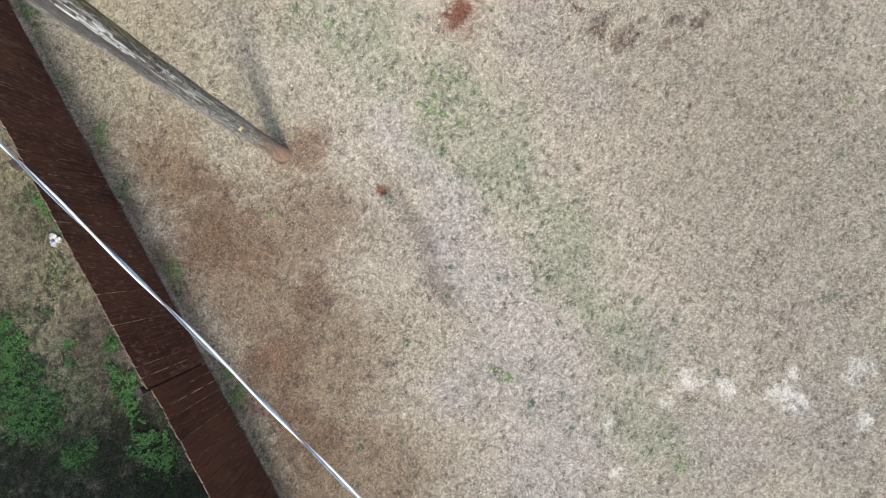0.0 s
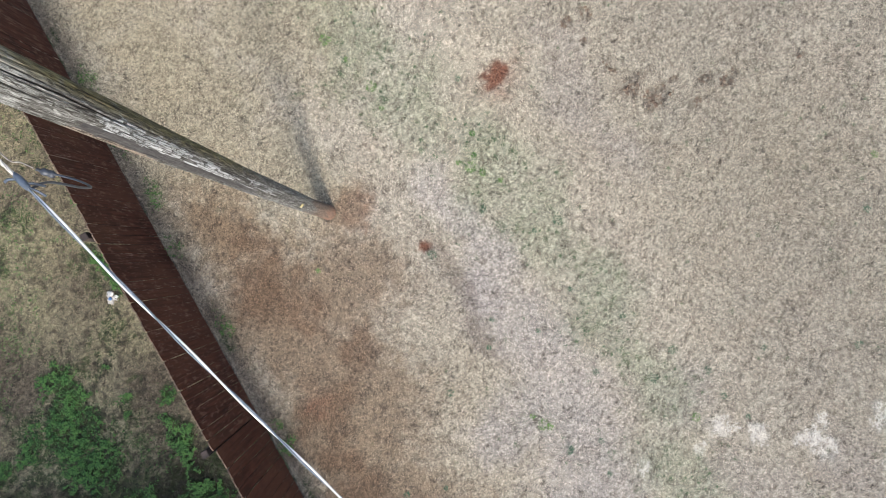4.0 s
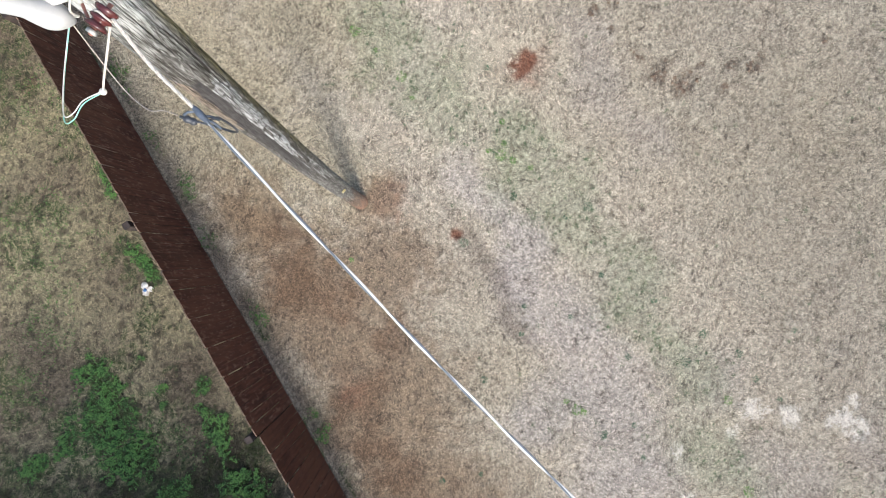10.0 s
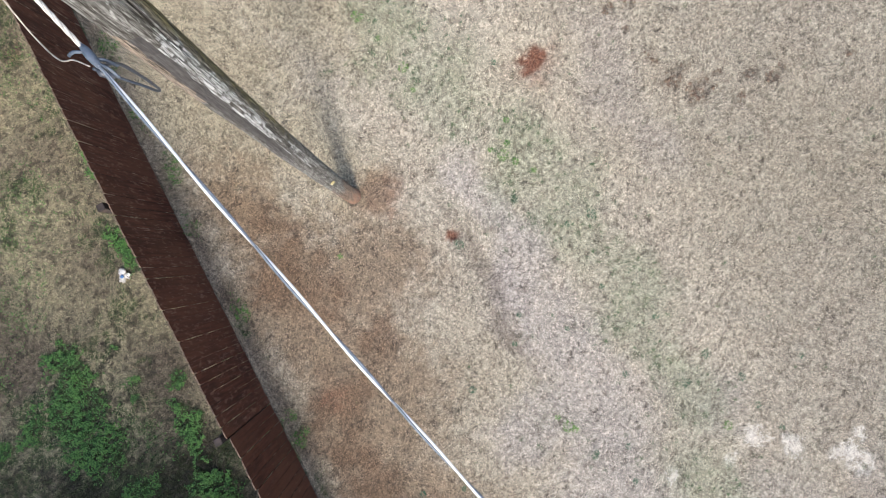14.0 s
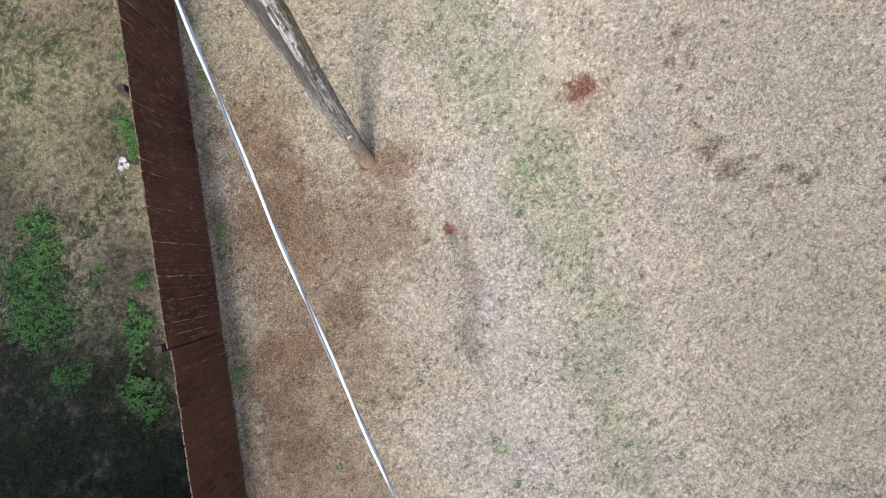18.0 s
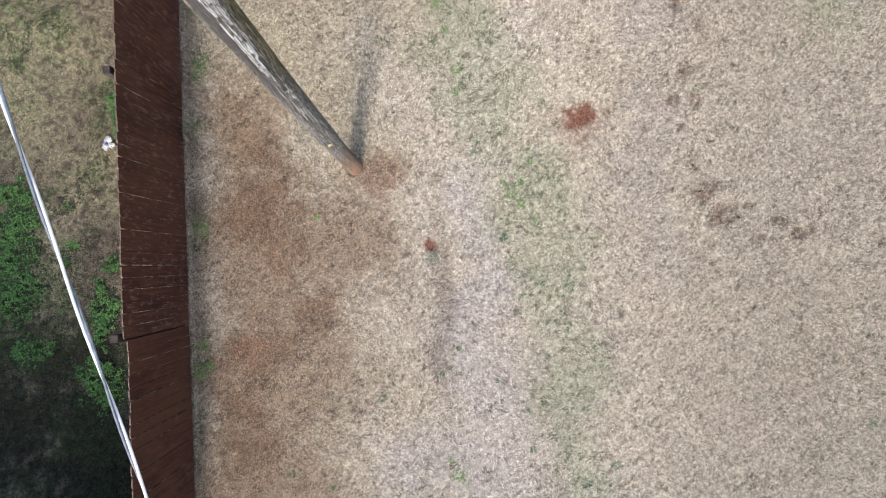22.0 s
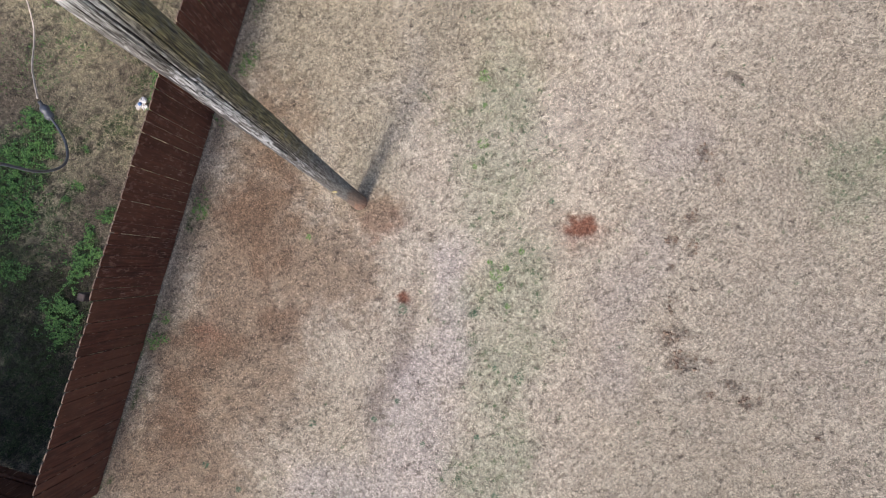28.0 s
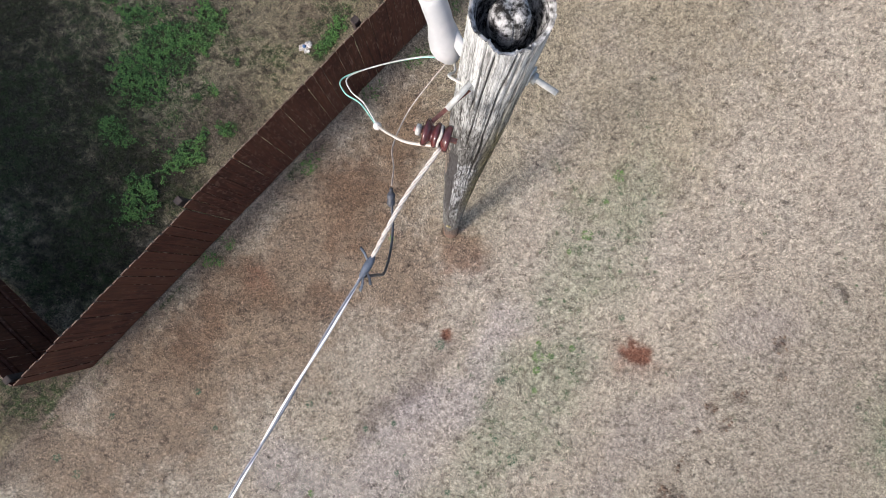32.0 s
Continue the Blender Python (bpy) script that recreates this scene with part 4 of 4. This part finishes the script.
# white weatherhead on the far side of the pole
riser = thing("cable_riser", (0.002, 0.012, 0), "white plastic weatherhead strapped to the pole's side", "conduit")
part("hood", tube(curve_points([Vector((-0.125, 0.075, 7.66)), Vector((-0.140, 0.075, 7.71)), Vector((-0.165, 0.080, 7.78)), Vector((-0.195, 0.09, 7.86)), Vector((-0.235, 0.10, 7.93))], 0.012), [0.012, 0.019, 0.027, 0.034, 0.040, 0.045, 0.048, 0.050, 0.050, 0.049, 0.047, 0.045, 0.043, 0.041, 0.039] + [0.037] * 15, 16), MAT_WHITE, riser, "white hood with a rounded lip")
part("pipe", tube(curve_points([Vector((-0.19, 0.09, 7.84)), Vector((-0.26, 0.105, 7.97)), Vector((-0.36, 0.13, 8.07)), Vector((-0.48, 0.165, 8.12))], 0.02), 0.034, 16), MAT_WHITE, riser)
part("bracket", tube([Vector((-0.045, 0.075, 7.80)), Vector((-0.10, 0.085, 7.80)), Vector((-0.15, 0.10, 7.80))], 0.02, 10, None, 0.5), MAT_WHITE, riser)
part("tail", tube(curve_points([WHITE_END, Vector((-0.085, 0.045, 7.72)), Vector((-0.06, -0.01, 7.86)), on_pole(-100, 7.98, 0.004)], 0.012), 0.004, 6), MAT_WHITE_WIRE, riser)

tag = thing("pole_tag", on_pole(-68, 2.25, 0.012), "small yellow plastic tag nailed to the pole near its foot", "tag")
tag.rotation_euler = (0, radians(-20), radians(-68))
part("plate", box((0.006, 0.050, 0.048), None, 0.002), MAT_TAG, tag)
for dz in (0.014, -0.014):
    part("mark", box((0.002, 0.04, 0.005), Matrix.Translation((0.0041, 0, dz))), MAT_INK, tag, "unreadable dark line")


# ==== GROWTH AND LITTER ====
def leaves(rs, count, spread, size, rise, stalk=0.5):
    """A rosette or clump of small folded leaves."""
    verts, faces = [], []
    for _ in range(count):
        a, d = rs.uniform(0, 6.283), spread * math.sqrt(rs.random())
        if stalk:
            d = spread * (0.15 + 0.85 * rs.random() ** stalk)
        s, z = size * rs.uniform(0.6, 1.3), rise * rs.uniform(0.2, 1.0) + 0.01
        c = Vector((d * math.cos(a), d * math.sin(a), z))
        out = Vector((math.cos(a + rs.uniform(-0.9, 0.9)), math.sin(a + rs.uniform(-0.9, 0.9)), rs.uniform(-0.3, 0.35))).normalized()
        side = out.cross(Vector((0, 0, 1))).normalized()
        i = len(verts)
        verts += [c - out * s, c + side * s * 0.42 + Vector((0, 0, 0.3 * s * rs.random())), c + out * s, c - side * s * 0.42 + Vector((0, 0, 0.3 * s * rs.random()))]
        faces += [(i, i + 1, i + 2), (i, i + 2, i + 3)]
    return verts, [], faces


# small broadleaf plants: fresh yellow-green ones and dark blue-green ones
FRESH = [(1.27, 2.42, 0.12), (1.53, 1.46, 0.11), (1.51, 1.09, 0.05), (2.25, -0.36, 0.12), (2.38, -0.22, 0.06), (2.36, -0.52, 0.07), (2.12, -0.20, 0.05), (2.55, -0.75, 0.05), (1.30, -4.30, 0.12), (1.22, -4.11, 0.06), (3.37, -5.34, 0.09), (2.94, -6.70, 0.12), (-0.53, -0.60, 0.05), (2.53, 0.08, 0.06), (1.40, 2.01, 0.05), (-2.23, -2.75, 0.10), (7.76, -3.21, 0.08), (1.37, -4.38, 0.07), (-2.18, -2.35, 0.08)]
DARK = [(2.10, -1.00, 0.08), (3.01, -1.71, 0.10), (3.57, -4.28, 0.10), (3.12, -4.54, 0.09), (3.88, -4.82, 0.08), (2.38, -4.00, 0.06), (1.44, -4.86, 0.06), (1.80, -5.44, 0.06), (6.10, -5.63, 0.09), (3.90, -5.28, 0.07), (4.80, -4.94, 0.06), (2.66, -2.72, 0.05), (0.30, -3.19, 0.07), (1.39, -2.54, 0.05), (1.93, -3.03, 0.05), (2.74, 0.92, 0.06), (7.23, -3.88, 0.08), (1.09, -1.24, 0.09), (-0.46, -4.41, 0.05), (-1.67, -5.33, 0.06), (-1.83, -6.33, 0.08), (-1.45, -6.30, 0.08), (1.49, -4.82, 0.06), (4.07, -5.73, 0.05), (-1.02, -4.20, 0.06), (2.62, -1.68, 0.05), (3.16, -3.45, 0.07), (1.15, -2.88, 0.05), (1.94, -4.95, 0.06)]


def weed(x, y, r, seed, fresh):
    rs = random.Random(seed)
    label = "small fresh yellow-green broadleaf weed in the dry lawn" if fresh else "small dark blue-green weed tuft in the dry lawn"
    w = thing("weed", (x, y, float(height(np.array([x]), np.array([y]))[0])), label, "weed", "weeds in the lawn")
    part("leaves", leaves(rs, int(26 + r * 300), r * 0.75, 0.010 + r * 0.04, 0.04), MAT_WEED if fresh else MAT_DARK_WEED, w, smooth=False)


for i, (x, y, r) in enumerate(FRESH + DARK):
    weed(x, y, r, 400 + i, i < len(FRESH))


def straw(spots, count, seed):
    """Bleached dead grass in loose white tufts that splay out from their roots."""
    rs = np.random.RandomState(seed)
    verts, faces = [], []
    for cx, cy, rx, ry, *_ in spots:
        for _ in range(int(count * rx * ry / 0.03)):
            a, d = rs.uniform(0, 6.283), rs.rand() ** 0.8
            x, y = cx + rx * d * math.cos(a) * 1.15, cy + ry * d * math.sin(a) * 1.15
            if lattice(np.array([x]), np.array([y]), 0.07, 84)[0] < 0.42:
                continue
            z = float(height(np.array([x]), np.array([y]))[0]) + 0.012
            turn = rs.uniform(0, 6.283)
            for _ in range(5):
                b, long, wide, rise = turn + rs.normal(0, 1.3), rs.uniform(0.035, 0.085), rs.uniform(0.002, 0.004), rs.uniform(0.005, 0.03)
                c, e = math.cos(b), math.sin(b)
                i = len(verts)
                verts += [(x - e * wide, y + c * wide, z), (x + e * wide, y - c * wide, z), (x + c * long, y + e * long, z + rise)]
                faces.append((i, i + 1, i + 2))
    me = bpy.data.meshes.new("bleached_straw")
    me.from_pydata(verts, [], faces)
    me.materials.append(MAT_STRAW)
    return tagged(new("bleached_straw", me), "bleached white tufts of dead grass on the dry lawn", "dead grass", kind="stuff")


straw(BLEACHED, 82, 83)


def clover(name, spots, density, seed, size, label):
    """A joined mat of small round leaves over the given patches."""
    rs = np.random.RandomState(seed)
    x, y = rs.uniform(-8, -2.0, density), rs.uniform(-5.0, 7, density)
    m = patch_at(spots, x, y, 0.3, 1.5)
    k = rs.rand(density) < m * np.clip(lattice(x, y, 0.16, 41) * 3 - 0.5, 0.25, 1) * np.clip(lattice(x, y, 0.045, 42) * 3 - 0.8, 0.05, 1)
    x, y = x[k], y[k]
    n = len(x)
    z = height(x, y) + rs.uniform(0.015, 0.075, n)
    s, turn = rs.uniform(size * 0.6, size * 1.4, n), rs.uniform(0, 6.283, n)
    tx, ty = rs.uniform(-0.5, 0.5, n), rs.uniform(-0.5, 0.5, n)
    verts = []
    for ang in (0, 1.3, 2.2, 4.08, 4.98):
        dx, dy = np.cos(turn + ang) * s, np.sin(turn + ang) * s
        verts.append(np.stack([x + dx, y + dy, z + tx * dx + ty * dy], 1))
    co = np.stack(verts, 1).reshape(-1, 3)
    me = bpy.data.meshes.new(name)
    me.from_pydata(co, [], np.arange(5 * n).reshape(-1, 5))
    me.materials.append(MAT_CLOVER)
    return tagged(new(name, me), label, "clover", kind="stuff")


clover("clover", LUSH, 1500000, 77, 0.0085, "lush green clover growing in mats beside the fence")
clover("stray_clover", SPARSE, 130000, 79, 0.0075, "thin scattered clover leaves in the shaggy grass")
FENCE_FOOT = [(-2.20, 3.5, 0.10, 0.3, 0, 0.9), (-2.18, 1.62, 0.10, 0.20, 0, 0.9), (-2.22, 0.7, 0.09, 0.20, 0, 0.9), (-2.18, -0.6, 0.08, 0.16, 0, 0.9), (-2.28, -2.36, 0.09, 0.12, 0, 0.9), (-2.24, -2.72, 0.10, 0.09, 0, 0.9), (-2.22, 2.6, 0.08, 0.15, 0, 0.9), (-2.56, 1.2, 0.10, 0.4, 0, 0.9), (-2.62, 2.6, 0.10, 0.3, 0, 0.9)]
clover("fence_weeds", FENCE_FOOT, 330000, 78, 0.0085, "green weeds growing along the foot of the fence")


def sprigs(count, seed):
    """Tiny dark green rosettes strewn through the greener belt of the lawn."""
    rs = np.random.RandomState(seed)
    cx, cy = rs.uniform(0.4, 8.5, 40 * count), rs.uniform(-8, 4, 40 * count)
    k = np.nonzero(rs.rand(40 * count) < 0.05 + 0.95 * patch_at(GREENISH, cx, cy, 1.0, 0.6))[0][:count]
    pick = np.repeat(k, 22)
    n, spread = len(pick), np.repeat(rs.uniform(0.010, 0.030, len(k)), 22)
    x, y = cx[pick] + rs.normal(0, 1, n) * spread, cy[pick] + rs.normal(0, 1, n) * spread
    z = height(x, y) + rs.uniform(0.015, 0.05, n)
    s, turn = rs.uniform(0.005, 0.012, n), rs.uniform(0, 6.283, n)
    tx, ty = rs.uniform(-0.5, 0.5, n), rs.uniform(-0.5, 0.5, n)
    verts = []
    for ang, far in ((0, 1.0), (1.57, 0.45), (3.14, 1.0), (4.71, 0.45)):
        dx, dy = np.cos(turn + ang) * s * far, np.sin(turn + ang) * s * far
        verts.append(np.stack([x + dx, y + dy, z + tx * dx + ty * dy], 1))
    me = bpy.data.meshes.new("lawn_sprigs")
    me.from_pydata(np.stack(verts, 1).reshape(-1, 3), [], np.arange(4 * n).reshape(-1, 4))
    me.materials.append(MAT_SPRIG)
    return tagged(new("lawn_sprigs", me), "tiny dark green sprigs strewn through the dry lawn", "weeds", kind="stuff")


sprigs(560, 57)


def clods(count, seed):
    """Crumbs of dark soil kicked up out of the lawn, thickest in the worn ring."""
    rs = np.random.RandomState(seed)
    x, y = rs.uniform(4.2, 7.6, count), rs.uniform(-1.6, 2.9, count)
    k = rs.rand(count) < patch_at(CLODS, x, y, 0.3) * np.clip(lattice(x, y, 0.05, 81) * 4 - 1.7, 0, 1)
    x, y = x[k], y[k]
    z, size = height(x, y), rs.gamma(2.0, 0.0042, len(x)) + 0.004
    knobs = np.array([(1, 0, 0), (-1, 0, 0), (0, 1, 0), (0, -1, 0), (0, 0, 0.8), (0, 0, -0.6)], float)
    tris = np.array([(0, 2, 4), (2, 1, 4), (1, 3, 4), (3, 0, 4), (2, 0, 5), (1, 2, 5), (3, 1, 5), (0, 3, 5)])
    co = np.stack([x, y, z + size * 0.4 + 0.004], 1)[:, None] + knobs[None] * size[:, None, None] * rs.uniform(0.6, 1.4, (len(x), 6, 1)) + rs.normal(0, 0.003, (len(x), 6, 3))
    faces = (tris[None] + 6 * np.arange(len(x))[:, None, None]).reshape(-1, 3)
    me = bpy.data.meshes.new("soil_clods")
    me.from_pydata(co.reshape(-1, 3), [], faces)
    me.materials.append(MAT_CLOD)
    return tagged(new("soil_clods", me), "dark crumbly soil clods scattered over the worn lawn", "soil", kind="stuff")


clods(36000, 55)

litter = thing("litter", (-3.44, 0.567, 0.03), "crumpled white and blue wrapper lying in the grass", "litter")
bm = bmesh.new()
for cx, cy, r in ((0.0, 0.045, 0.055), (-0.035, -0.03, 0.045), (0.045, -0.02, 0.04)):
    bmesh.ops.create_icosphere(bm, subdivisions=3, radius=r, matrix=Matrix.Translation((cx, cy, 0)))
for v in bm.verts:
    v.co *= 1 + 0.6 * noise.noise(v.co * 26)
    v.co.z = v.co.z * 0.45 + 0.012 * noise.noise(v.co * 60)
part("wrapper", bm, MAT_LITTER, litter, smooth=False)
bm = bmesh.new()
bmesh.ops.create_icosphere(bm, subdivisions=2, radius=0.028, matrix=Matrix.Translation((-0.02, -0.005, 0.018)))
for v in bm.verts:
    v.co += 0.012 * Vector((noise.noise(v.co * 40), noise.noise(v.co * 45 + Vector((3, 0, 0))), 0))
part("print", bm, MAT_LITTER_BLUE, litter, smooth=False)


# ==== ADDED TREE THAT SHADES THE NEXT YARD ====
def shade_tree(x, y, tall, reach, seed):
    """Tapered trunk, forked limbs and a loose crown of many small leaves."""
    rs = random.Random(seed)
    t = thing("tree", (x, y, 0), "unseen leafy broad tree added beyond the fence corner to cast shade", "tree")
    fork = Vector((0.1, 0.05, tall * 0.38))
    stem = curve_points([Vector((0, 0, -0.1)), Vector((0.05, 0, tall * 0.18)), fork], 0.25)
    part("trunk", tube(stem, [0.26 - 0.10 * i / len(stem) for i in range(len(stem))], 12), MAT_BARK, t)
    tips = []
    for k in range(9):
        a = 6.283 * k / 9 + rs.uniform(-0.3, 0.3)
        rise = rs.uniform(0.45, 0.95)
        end = Vector((math.cos(a) * reach * rs.uniform(0.55, 0.9), math.sin(a) * reach * rs.uniform(0.55, 0.9), tall * (0.5 + 0.45 * rise * rs.uniform(0.7, 1))))
        limb = curve_points([fork, fork.lerp(end, 0.5) + Vector((0, 0, 0.3)), end], 0.3)
        part("limb", tube(limb, [0.13 - 0.11 * i / len(limb) for i in range(len(limb))], 8), MAT_BARK, t)
        tips += limb[len(limb) // 3:]
    verts, faces = [], []
    for _ in range(36000):
        c = tips[rs.randrange(len(tips))] + Vector((rs.gauss(0, 0.55), rs.gauss(0, 0.55), rs.gauss(0, 0.45)))
        out = Vector((rs.uniform(-1, 1), rs.uniform(-1, 1), rs.uniform(-0.6, 0.6))).normalized()
        side = out.cross(Vector((rs.uniform(-0.5, 0.5), rs.uniform(-0.5, 0.5), 1))).normalized()
        s, i = rs.uniform(0.05, 0.10), len(verts)
        verts += [c - out * s, c + side * s * 0.5, c + out * s, c - side * s * 0.5]
        faces.append((i, i + 1, i + 2, i + 3))
    part("crown", (verts, [], faces), MAT_TREE, t, smooth=False)


# never in view; added for the shadow it throws north over the yard
shade_tree(-6.9, -10.4, 6.6, 3.6, 91)
